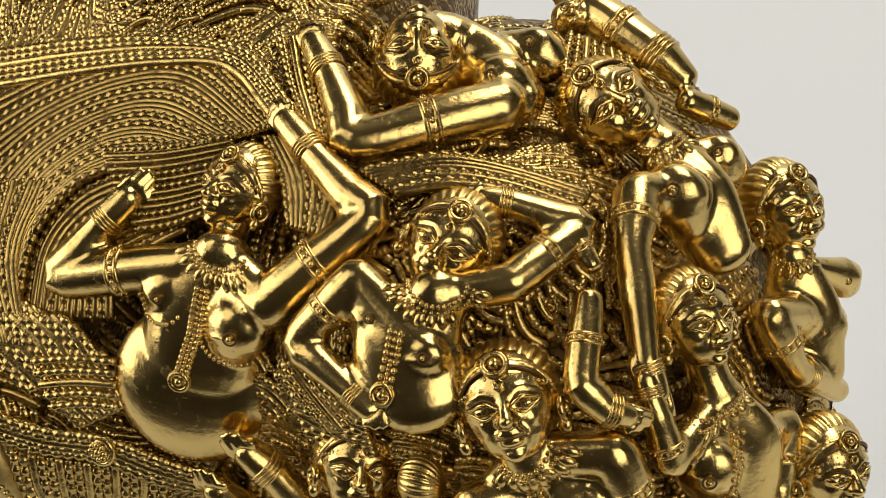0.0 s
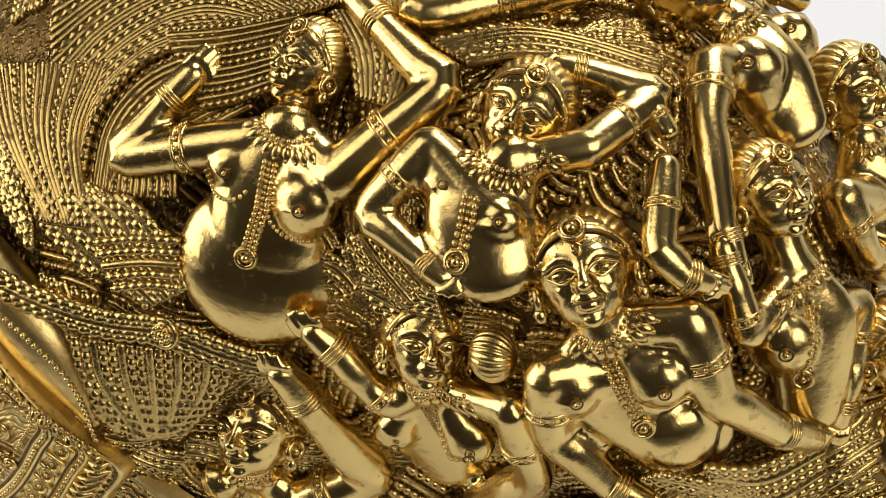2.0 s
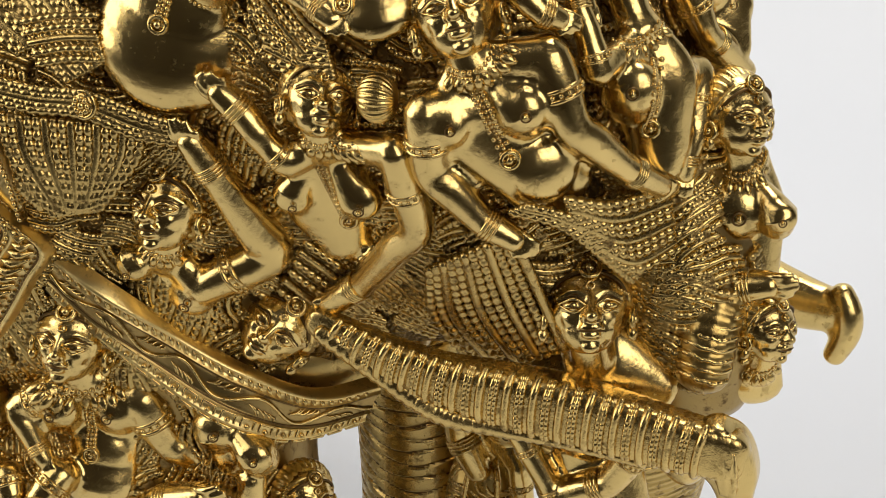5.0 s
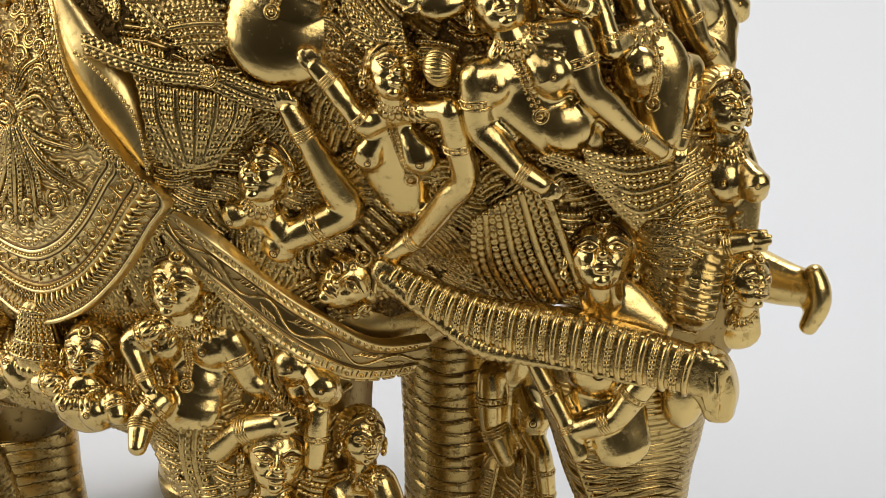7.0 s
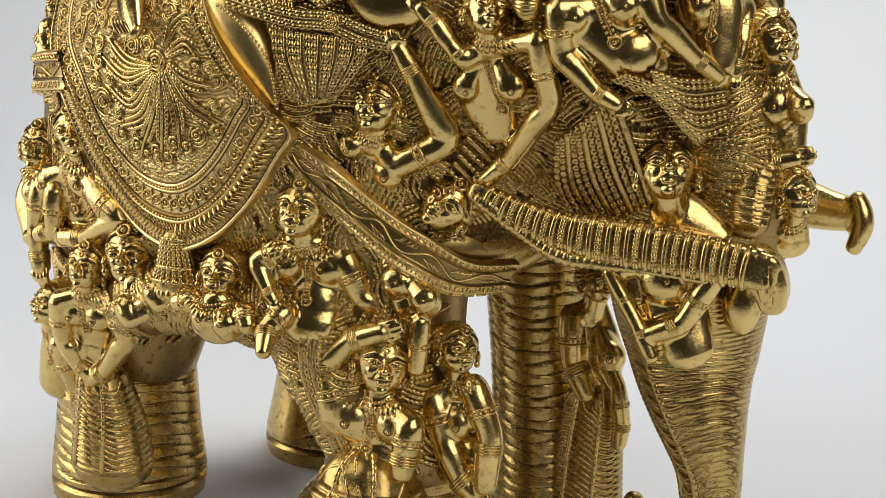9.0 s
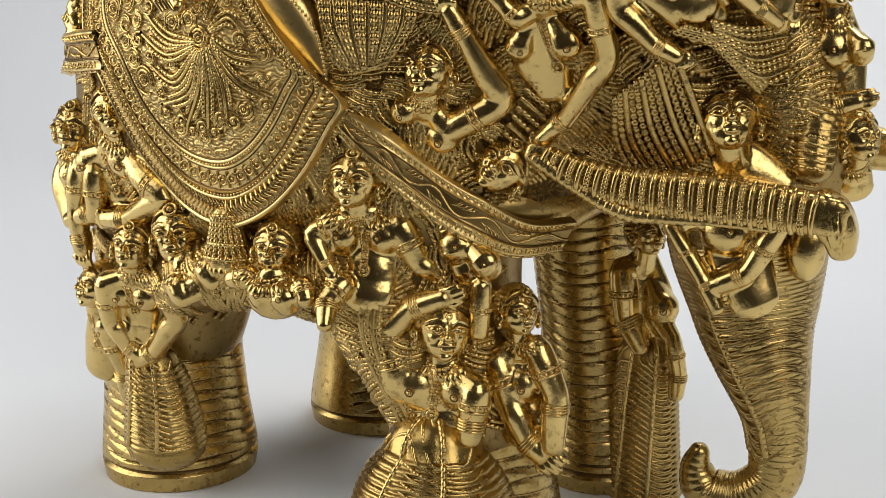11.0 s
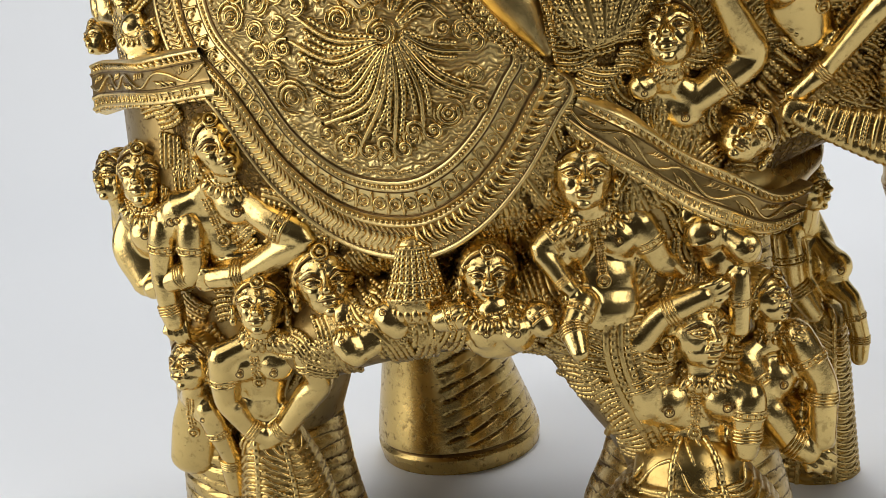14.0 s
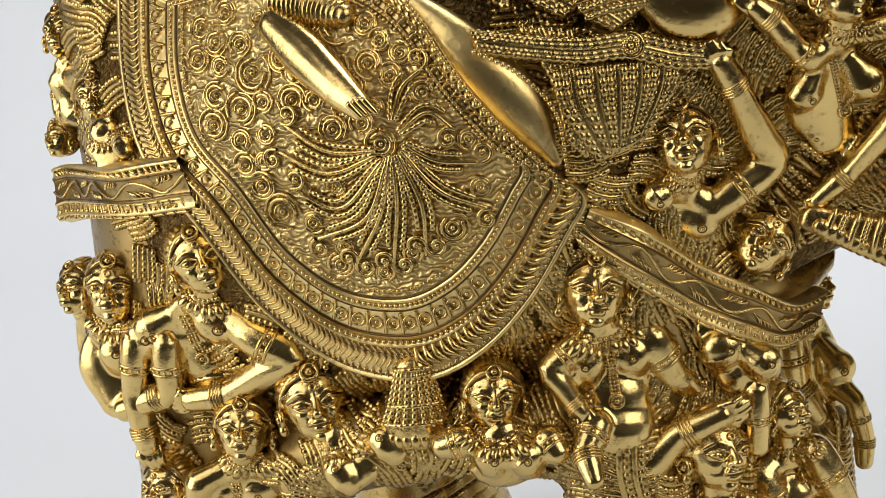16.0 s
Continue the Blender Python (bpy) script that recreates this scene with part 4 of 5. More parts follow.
    for q in bosom:
        v, w = Vector(q[:3]), q[3]
        skin.ball(v, (w * 1.04, w * 0.78, w), seg=28)
        if torso:
            skin.tube([(*(v - out * (0.45 * w)).lerp(a, 0.6), 0.45 * w), (*(v - out * (0.25 * w)).lerp(a, 0.2), 0.74 * w), (*(v - out * (0.25 * w)), 0.92 * w), (*((v - out * (0.55 * w)) + down * (0.5 * w)), 0.80 * w)], seg=18)
        tip = v + out * (0.79 * w)
        g.ball(tip, (0.10 * w, 0.10 * w, 0.10 * w), seg=8)
        g.ring(tip - out * (0.03 * w), out, 0.17 * w, 0.03 * w, seg=14, slot=4)
    if belly:
        w = belly[3]
        tilt = out.orthogonal().normalized() if not torso else wide
        skin.ball(belly[:3], (w, w * 0.5, w), (tilt, out, tilt.cross(out)), seg=44)
    for arm in arms:
        limb = []
        for i, q in enumerate(arm):
            limb.append((*q[:3], q[3]))
            if i < len(arm) - 1:
                w = arm[i + 1]
                limb.append((*Vector(q[:3]).lerp(Vector(w[:3]), 0.35), (0.65 * q[3] + 0.35 * w[3]) * 1.10))
        skin.tube(limb, seg=20)
        p = [Vector(q[:3]) for q in arm]
        for i, share, many in ((0, 0.52, 3), (len(arm) - 2, 0.25, 4)):
            if i >= len(p) - 1 or (many == 4 and len(arm) < 3):
                continue
            d = p[i + 1] - p[i]
            t = d.normalized()
            rad = (arm[i][3] * (1 - share) + arm[i + 1][3] * share) * 1.05
            thick = rad * 0.12
            for k in range(many):
                at = p[i] + d * share + t * ((k - many / 2) * thick * 1.9)
                if many == 3 and k == 1:
                    w = t.orthogonal().normalized()
                    v = t.cross(w)
                    for j in range(16):
                        g.ball(at + (w * math.cos(j * math.pi / 8) + v * math.sin(j * math.pi / 8)) * rad * 1.03, thick * 1.1, seg=6, slot=1)
                else:
                    g.ring(at, t, rad * 1.0, thick, slot=1, seg=20)
        if len(arm) >= 4:
            t = (p[-1] - p[-2]).normalized()
            r2 = arm[-1][3]
            w = t.cross(out).normalized()
            for k in range(4):
                a0 = p[-1] + w * (r2 * (k - 1.5) * 0.48) + out * (r2 * 0.15)
                reach = r2 * (1.9 - 0.18 * (k - 1.3) ** 2)
                fine.tube([(*a0, r2 * 0.34), (*(a0 + t * reach * 0.55 + out * (r2 * 0.22)), r2 * 0.31), (*(a0 + t * reach), r2 * 0.22)], seg=8)
            fine.tube([(*(p[-1] + w * r2 * 0.7), r2 * 0.36), (*(p[-1] + w * r2 * 1.1 + t * r2 * 0.5 + out * (r2 * 0.3)), r2 * 0.27)], seg=8)
    for skirt in skirts:
        g.tube(skirt, seg=48, slot=3, step=0.0005, ribs=0.0032, rib_depth=0.05, pleats=12, pleat_depth=0.03, flat=0.86)
        path = smooth(skirt, 0.0008)
        top, way = Vector(path[0][:3]), (Vector(path[0][:3]) - Vector(path[1][:3])).normalized()
        path = [(*(top + way * (path[0][3] * 0.8 * math.sqrt(1 - k * k))), path[0][3] * k) for k in (0.3, 0.5, 0.7, 0.85, 0.95)] + path
        broad = skirt[0][3] > 0.012 or len(skirt) > 3
        for k in range(1, len(path) - 1, 4):
            line = []
            for j in range(11):
                a0 = 0.25 + 2.64 * j / 10
                i = min(max(k + int((7 if broad else 2) * math.sin(2.3 * a0)), 0), len(path) - 1)
                x, y, z, rad = path[i]
                line.append((x + rad * 0.99 * math.cos(a0), y - rad * 0.87 * math.sin(a0), z, 0.0008))
            if (k // 4) % 2:
                g.tube(line, seg=6, slot=1, step=0.0006, ribs=0.0018, rib_depth=0.45, caps=False)
            else:
                g.tube(line, seg=6, slot=1, step=0.0015, caps=False)
        for a0 in (1.0, 1.9) if broad else ():
            g.tube([(x + rad * math.cos(a0 + 0.25 * i / len(path)), y - rad * 0.88 * math.sin(a0 + 0.25 * i / len(path)), z, 0.0013) for i, (x, y, z, rad) in enumerate(path)], seg=8, slot=1, step=0.0006, ribs=0.0030, rib_depth=0.25)
    size = min(max((head[3] if head else 0.008) * 0.062, 0.00038), 0.0007)
    hull = None
    for melted, voxel, fillet in ((skin, size * 1.0, 0.0007), (fine, size * 0.85, 0.0)):
        if not melted.verts:
            continue
        verts, faces = cast(melted, voxel, 2, fillet)
        if melted is skin:
            hull = BVHTree.FromPolygons(verts, faces)
        base = len(g.verts)
        g.verts += verts
        g.faces += [tuple(i + base for i in q) for q in faces]
        g.slots += [0] * len(faces)

    def worn(p, lift=0.0):
        """The place on the bare metal under p, and the way it faces."""
        if hull:
            place, normal, _, _ = hull.ray_cast(p + out * 0.02, -out)
            if place is not None and -0.018 < (place - p).dot(out) < 0.010:
                return place + normal * lift, (normal + out * 0.5).normalized()
        return None if torso else (p, out)

    def string(places, radius):
        """Beads along those places that lie on the metal."""
        line = [q[0] for q in places if q]
        if len(line) > 2:
            g.beads(line, radius, 1)

    if torso and len(bosom) > 1 and belly and belly[3] > 0.013:
        for q in bosom:
            v, w = Vector(q[:3]), q[3]
            string([worn(v + (down * math.cos(t) + wide * math.sin(t)) * (w * 1.04)) for t in np.linspace(-1.1, 1.1, 9)], 0.0006)
    if collar:
        at, w = Vector(collar[:3]), collar[3]
        low = down if torso else Vector((0, 0, -1))
        side = low.cross(out).normalized()

        def hang(k, t):
            """A point of the necklace at the share k of its width, t from its lowest point."""
            return worn(at + side * (math.sin(t) * w * k) + low * (math.cos(t) * w * k * 0.86) - out * (w * 0.45 * math.sin(t) ** 2))

        string([hang(0.60, t) for t in np.linspace(-1.5, 1.5, 17)], 0.06 * w)
        string([hang(0.74, t) for t in np.linspace(-1.45, 1.45, 17)], 0.05 * w)
        n = max(11, min(15, int(w / 0.0008)))
        for t in np.linspace(-1.4, 1.4, n):
            inner, tooth, rim = hang(0.80, t), hang(0.93, t), hang(1.08, t)
            if not (inner and tooth and rim) or (rim[0] - inner[0]).length > 0.75 * w:
                continue
            p, facing = tooth
            ray = (rim[0] - inner[0]).normalized()
            ray = (ray - facing * ray.dot(facing)).normalized()
            g.ball(p, (0.115 * w, 0.07 * w, 0.18 * w), (ray.cross(facing).normalized(), facing, ray), 8, slot=1)
            g.ball(rim[0], 0.05 * w, seg=6, slot=1)
    if chain:
        line = [Vector(p) for p in chain]
        across = (line[-1] - line[0]).cross(out).normalized()
        for k in (-1, 0, 1):
            dense = []
            for a, b in zip(line, line[1:]):
                dense += [a.lerp(b, t / 4) for t in range(4)]
            string([worn(p + across * (k * 0.0012)) for p in dense + [line[-1]]], 0.0008 if k else 0.0006)
        foot, facing = worn(line[-1], 0.0003) or (line[-1], out)
        g.ring(foot, facing, 0.0022, 0.0007, slot=1, seg=14)
        g.ball(foot, 0.0012, seg=8, slot=1)
    ob = g.build("relief_figure", [POLISHED, JEWEL, HAIR, EMBROIDERED, INK], statue, label)
    return tagged(ob, group="figures of the elephant")


def folds(label, x0, x1, z0, z1, count, keep, seed, way=(0, 1, 0), back=0.02):
    """Bundles of short beaded cords that fill the ground between the figures, laid on it from the side that way gives."""
    way = Vector(way).normalized()
    right = way.cross(Vector((0, 0, 1))).normalized()
    rise = right.cross(way)
    rng = random.Random(seed)
    done = []
    for _ in range(6000):
        if len(done) >= count:
            break
        x, z = rng.uniform(x0, x1), rng.uniform(z0, z1)
        if not keep(x, z) or any((x - a) ** 2 + (z - b) ** 2 < 0.0080**2 for a, b in done):
            continue
        turn = 3.0 * noise.noise(Vector((x * 18, z * 18, seed)))
        shape = Shape()
        along, across = Vector((math.cos(turn), math.sin(turn))), Vector((-math.sin(turn), math.cos(turn)))
        bend = rng.uniform(-0.4, 0.4)
        for k in range(5):
            pts = []
            for t in (-1.0, -0.4, 0.3, 1.0):
                p = Vector((x, z)) + along * (t * rng.uniform(0.0052, 0.0068)) + across * ((k - 2) * 0.0021 + bend * 0.005 * t * t)
                place, normal, _, far = GROUND.ray_cast(right * p.x + rise * p.y - way * 0.4, way)
                if place is None or place.y > back:
                    break
                pts.append((*(place + normal * 0.0006), 0.0012))
            if len(pts) == 4 and (Vector(pts[0][:3]) - Vector(pts[-1][:3])).length < 0.02:
                if k % 2:
                    shape.tube(pts, seg=6, step=0.0012)
                else:
                    shape.tube(pts, seg=6, step=0.0006, ribs=0.0022, rib_depth=0.5)
        if shape.verts:
            done.append((x, z))
            shape.build("ornament_fold", [CORD], statue, label if len(done) == 1 else "")


GROUND = ground(*[o for o in statue.children if o.name.split(".")[0] in ("body", "thigh", "saddle_seat")])
folds("short beaded folds filling the ground between figures", -0.015, 0.180, 0.19, 0.35, 270, lambda x, z: True, 3)
folds("beaded folds on the saddle and the neck", -0.05, 0.12, 0.325, 0.395, 70, lambda x, z: True, 7)
folds("beaded folds over the crown of the head", 0.03, 0.17, 0.18, 0.28, 70, lambda x, z: True, 12, (0, 1, -1), 0.05)
folds("beaded folds on the brow", 0.05, 0.14, 0.20, 0.31, 40, lambda x, z: True, 14, (-0.75, 0.66, 0), 0.05)
folds("beaded folds at the top of the rump", -0.195, -0.14, 0.24, 0.33, 36, lambda x, z: True, 4)
folds("beaded folds between the figures at the rump", -0.185, -0.10, 0.09, 0.25, 60, lambda x, z: z < 0.12 - x * 0.55 or x < -0.15, 5)
folds("beaded folds under the saddle cloth", -0.10, 0.07, 0.07, 0.19, 130, lambda x, z: x > -0.02 or z > 0.115, 9)


edging = Shape()
for k in range(4):
    line = []
    for p in smooth([(0.0050, 0.1330, 0, 0), (0.0044, 0.1195, 0, 0), (0.0069, 0.1061, 0, 0), (0.0126, 0.0904, 0, 0), (0.0170, 0.0780, 0, 0)], 0.003):
        place, normal, _, _ = GROUND.ray_cast(Vector((p[0] + 0.0024 * k, -0.3, p[1])), Vector((0, 1, 0)))
        if place is not None and place.y < -0.02:
            line.append((*(place + normal * 0.0010), 0.0014))
    if len(line) > 3:
        edging.tube(line, seg=8, step=0.0006, ribs=0.0028 if k % 2 else 0.0, rib_depth=0.4)
edging.build("dhoti_edge", [CORD], statue, "beaded edge of a wrapped cloth on the front leg")


figure("polished brass woman figure with a round bare belly and raised arms", head=(0.0482, -0.0818, 0.3269, 0.0100), up=(0.18, 0.42, 0.89), face=(-0.31, -0.84, 0.45), out=(0.29, -0.89, 0.35), torso=[(0.0494, -0.0931, 0.3158, 0.0070), (0.0464, -0.0955, 0.3039, 0.0137), (0.0457, -0.0977, 0.2951, 0.0146), (0.0450, -0.0989, 0.2894, 0.0144)], bosom=[(0.0366, -0.0997, 0.3065, 0.0061), (0.0560, -0.1001, 0.3016, 0.0088)], belly=(0.0422, -0.0976, 0.2820, 0.0218), arms=[[(0.0404, -0.0947, 0.3121, 0.0050), (0.0076, -0.0981, 0.3036, 0.0054), (0.0159, -0.0920, 0.3160, 0.0036), (0.0216, -0.0871, 0.3225, 0.0040)], [(0.0629, -0.0975, 0.3079, 0.0059), (0.0828, -0.0851, 0.3278, 0.0048), (0.0658, -0.0769, 0.3357, 0.0038), (0.0553, -0.0709, 0.3406, 0.0036)]], collar=(0.0505, -0.0942, 0.3202, 0.0113), chain=[(0.0481, -0.1022, 0.3100), (0.0474, -0.1061, 0.3003), (0.0440, -0.1088, 0.2886)])
figure("brass woman figure with an arm behind the head, in high relief", head=(0.1018, -0.0842, 0.3246, 0.0111), up=(0.33, 0.41, 0.85), face=(0.08, -0.91, 0.41), out=(0.29, -0.89, 0.35), torso=[(0.1030, -0.0949, 0.3175, 0.0069), (0.0987, -0.0994, 0.3078, 0.0126), (0.1031, -0.1045, 0.2984, 0.0103)], bosom=[(0.0897, -0.1004, 0.3124, 0.0056), (0.1034, -0.1030, 0.3075, 0.0064)], arms=[[(0.0849, -0.0965, 0.3190, 0.0046), (0.0741, -0.1042, 0.3047, 0.0040), (0.0887, -0.1087, 0.2982, 0.0030), (0.0937, -0.1101, 0.2957, 0.0027)], [(0.1173, -0.0890, 0.3209, 0.0043), (0.1267, -0.0708, 0.3273, 0.0039), (0.1118, -0.0747, 0.3320, 0.0031), (0.1059, -0.0764, 0.3330, 0.0026)]], collar=(0.1031, -0.0949, 0.3216, 0.0109), chain=[(0.0976, -0.1047, 0.3127), (0.0976, -0.1078, 0.3075), (0.0968, -0.1106, 0.3005)])
figure("polished brass woman figure reclining in a wrapped ribbed skirt", head=(0.1211, -0.0995, 0.2980, 0.0122), up=(-0.40, 0.33, 0.86), face=(0.22, -0.87, 0.44), out=(0.26, -0.91, 0.33), torso=[(0.1264, -0.1010, 0.2868, 0.0072), (0.1277, -0.0970, 0.2745, 0.0144), (0.1382, -0.0934, 0.2612, 0.0114), (0.1450, -0.0889, 0.2531, 0.0107)], bosom=[(0.1390, -0.1017, 0.2770, 0.0077), (0.1213, -0.1054, 0.2721, 0.0075)], belly=(0.1439, -0.0956, 0.2593, 0.0095), arms=[[(0.1437, -0.0964, 0.2889, 0.0057), (0.1501, -0.0952, 0.2724, 0.0049), (0.1614, -0.0834, 0.2587, 0.0039), (0.1686, -0.0724, 0.2508, 0.0035)], [(0.1163, -0.1069, 0.2747, 0.0053), (0.1167, -0.1023, 0.2584, 0.0052), (0.1292, -0.0981, 0.2446, 0.0041), (0.1373, -0.0961, 0.2399, 0.0034)]], collar=(0.1271, -0.1081, 0.2926, 0.0125), chain=[(0.1317, -0.1096, 0.2805), (0.1358, -0.1078, 0.2709), (0.1391, -0.1052, 0.2630)])
figure("brass woman figure lying sideways with one long straight arm", head=(0.1213, -0.0345, 0.3405, 0.0122), up=(-0.86, -0.02, 0.50), face=(0.36, -0.72, 0.59), out=(0.29, -0.89, 0.35), torso=[(0.1352, -0.0364, 0.3328, 0.0062), (0.1439, -0.0415, 0.3243, 0.0098), (0.1523, -0.0461, 0.3151, 0.0076)], bosom=[(0.1411, -0.0469, 0.3269, 0.0091), (0.1464, -0.0283, 0.3299, 0.0065)], arms=[[(0.1341, -0.0537, 0.3287, 0.0055), (0.1371, -0.0663, 0.3219, 0.0041), (0.1458, -0.0829, 0.3046, 0.0033), (0.1493, -0.0851, 0.2982, 0.0031)]], collar=(0.1332, -0.0350, 0.3369, 0.0100))
figure("brass woman figure leaning back with one bent arm raised", head=(0.0767, -0.0446, 0.3496, 0.0114), up=(0.28, -0.68, -0.68), face=(0.27, -0.62, 0.73), out=(0.29, -0.89, 0.35), torso=[(0.0818, -0.0359, 0.3523, 0.0063), (0.0926, -0.0396, 0.3480, 0.0077), (0.1012, -0.0470, 0.3428, 0.0073)], bosom=[(0.0977, -0.0441, 0.3461, 0.0085), (0.1012, -0.0302, 0.3505, 0.0068)], arms=[[(0.0999, -0.0509, 0.3434, 0.0063), (0.0730, -0.0707, 0.3385, 0.0052), (0.0605, -0.0583, 0.3479, 0.0040), (0.0528, -0.0514, 0.3528, 0.0035)]])
figure("brass woman figure with a combed hair bun and bare shoulders", head=(0.1513, -0.0653, 0.3066, 0.0107), up=(-0.34, 0.22, 0.91), face=(0.75, -0.52, 0.41), out=(0.26, -0.91, 0.33), torso=[(0.1593, -0.0683, 0.2901, 0.0061), (0.1631, -0.0666, 0.2773, 0.0114), (0.1661, -0.0674, 0.2626, 0.0086), (0.1666, -0.0683, 0.2555, 0.0072)], bosom=[(0.1600, -0.0781, 0.2780, 0.0089), (0.1686, -0.0619, 0.2772, 0.0065)], arms=[[(0.1723, -0.0530, 0.2761, 0.0044), (0.1735, -0.0577, 0.2630, 0.0038), (0.1728, -0.0624, 0.2557, 0.0034), (0.1729, -0.0636, 0.2513, 0.0032)], [(0.1541, -0.0880, 0.2842, 0.0038), (0.1514, -0.0876, 0.2918, 0.0034), (0.1481, -0.0867, 0.2991, 0.0029), (0.1465, -0.0854, 0.3025, 0.0029)]], collar=(0.1586, -0.0722, 0.2954, 0.0115), chain=[(0.1646, -0.0704, 0.2838), (0.1655, -0.0738, 0.2752), (0.1661, -0.0763, 0.2661)])
figure("bare forearm of a hidden figure with bead bracelets", out=(0.29, -0.89, 0.35), arms=[[(0.1328, -0.0836, 0.3174, 0.0031), (0.1358, -0.0964, 0.3046, 0.0039), (0.1416, -0.0958, 0.2994, 0.0035), (0.1454, -0.0937, 0.2976, 0.0029)], [(0.1314, -0.0775, 0.3222, 0.0023), (0.1256, -0.0742, 0.3269, 0.0025), (0.1265, -0.0703, 0.3286, 0.0017)]])
figure("brass woman figure with one hand laid on her headdress", head=(0.0349, -0.0934, 0.2316, 0.0129), up=(0.00, 0.32, 0.95), face=(-0.04, -0.95, 0.32), out=(0.26, -0.91, 0.33), torso=[(0.0325, -0.0916, 0.2167, 0.0073), (0.0282, -0.0873, 0.2040, 0.0131)], bosom=[(0.0382, -0.0894, 0.2035, 0.0086), (0.0254, -0.0993, 0.2144, 0.0065)], arms=[[(0.0421, -0.0898, 0.2063, 0.0057), (0.0628, -0.0857, 0.2192, 0.0063), (0.0528, -0.0979, 0.2454, 0.0046), (0.0478, -0.1018, 0.2561, 0.0041)]], collar=(0.0369, -0.1001, 0.2250, 0.0121))
figure("brass woman figure with combed hair gathered in a side bun", head=(0.0851, -0.0997, 0.2724, 0.0110), up=(-0.07, 0.36, 0.93), face=(0.50, -0.79, 0.34), out=(0.26, -0.91, 0.33), torso=[(0.0839, -0.0950, 0.2581, 0.0065), (0.0803, -0.0853, 0.2410, 0.0136), (0.0845, -0.0804, 0.2255, 0.0098)], bosom=[(0.0741, -0.0946, 0.2412, 0.0063), (0.0928, -0.0936, 0.2437, 0.0079)], arms=[[(0.1075, -0.1044, 0.2624, 0.0046), (0.1096, -0.0940, 0.2383, 0.0048), (0.0891, -0.0818, 0.2126, 0.0040), (0.0775, -0.0791, 0.2027, 0.0040)], [(0.0750, -0.0993, 0.2531, 0.0044), (0.0708, -0.1014, 0.2578, 0.0038), (0.0645, -0.1034, 0.2666, 0.0042), (0.0591, -0.1050, 0.2720, 0.0037)]], bun=(0.1031, -0.1049, 0.2759, 0.0060), collar=(0.0879, -0.1056, 0.2667, 0.0124), chain=[(0.0855, -0.1007, 0.2493), (0.0876, -0.0971, 0.2404), (0.0897, -0.0929, 0.2308)])
figure("brass woman head set above the ribbed tusk", head=(0.1517, -0.0743, 0.2137, 0.0134), up=(-0.18, 0.40, 0.90), face=(0.31, -0.84, 0.44), out=(0.26, -0.91, 0.33), torso=[(0.1534, -0.0710, 0.1989, 0.0101), (0.1621, -0.0689, 0.1941, 0.0091), (0.1719, -0.0663, 0.1878, 0.0069)])
figure("small tilted brass woman head with a ring ornament", head=(0.0592, -0.0748, 0.1903, 0.0131), up=(0.61, 0.32, 0.73), face=(0.17, -0.95, 0.27), out=(0.14, -0.97, 0.18))
figure("standing brass woman figure with a bead chain between the breasts", head=(0.0017, -0.0975, 0.1854, 0.0131), up=(0.09, 0.24, 0.97), face=(0.16, -0.96, 0.23), out=(0.14, -0.97, 0.18), torso=[(0.0033, -0.0940, 0.1712, 0.0082), (0.0040, -0.0898, 0.1587, 0.0159), (0.0050, -0.0928, 0.1468, 0.0129), (0.0042, -0.0963, 0.1373, 0.0141)], bosom=[(-0.0041, -0.1010, 0.1613, 0.0084), (0.0115, -0.0941, 0.1604, 0.0089)], belly=(0.0053, -0.0961, 0.1446, 0.0126), arms=[[(-0.0062, -0.1029, 0.1671, 0.0051), (-0.0149, -0.1060, 0.1621, 0.0043), (-0.0085, -0.1071, 0.1502, 0.0036), (-0.0057, -0.1079, 0.1465, 0.0031)], [(0.0190, -0.0908, 0.1647, 0.0066), (0.0250, -0.0876, 0.1497, 0.0058), (0.0328, -0.0832, 0.1408, 0.0048), (0.0370, -0.0805, 0.1369, 0.0041)], [(-0.0016, -0.1057, 0.1415, 0.0056), (-0.0061, -0.1119, 0.1350, 0.0049), (-0.0038, -0.1190, 0.1267, 0.0034)]], collar=(0.0043, -0.1029, 0.1776, 0.0166), chain=[(0.0053, -0.1017, 0.1678), (0.0058, -0.1016, 0.1569), (0.0061, -0.1031, 0.1469)])
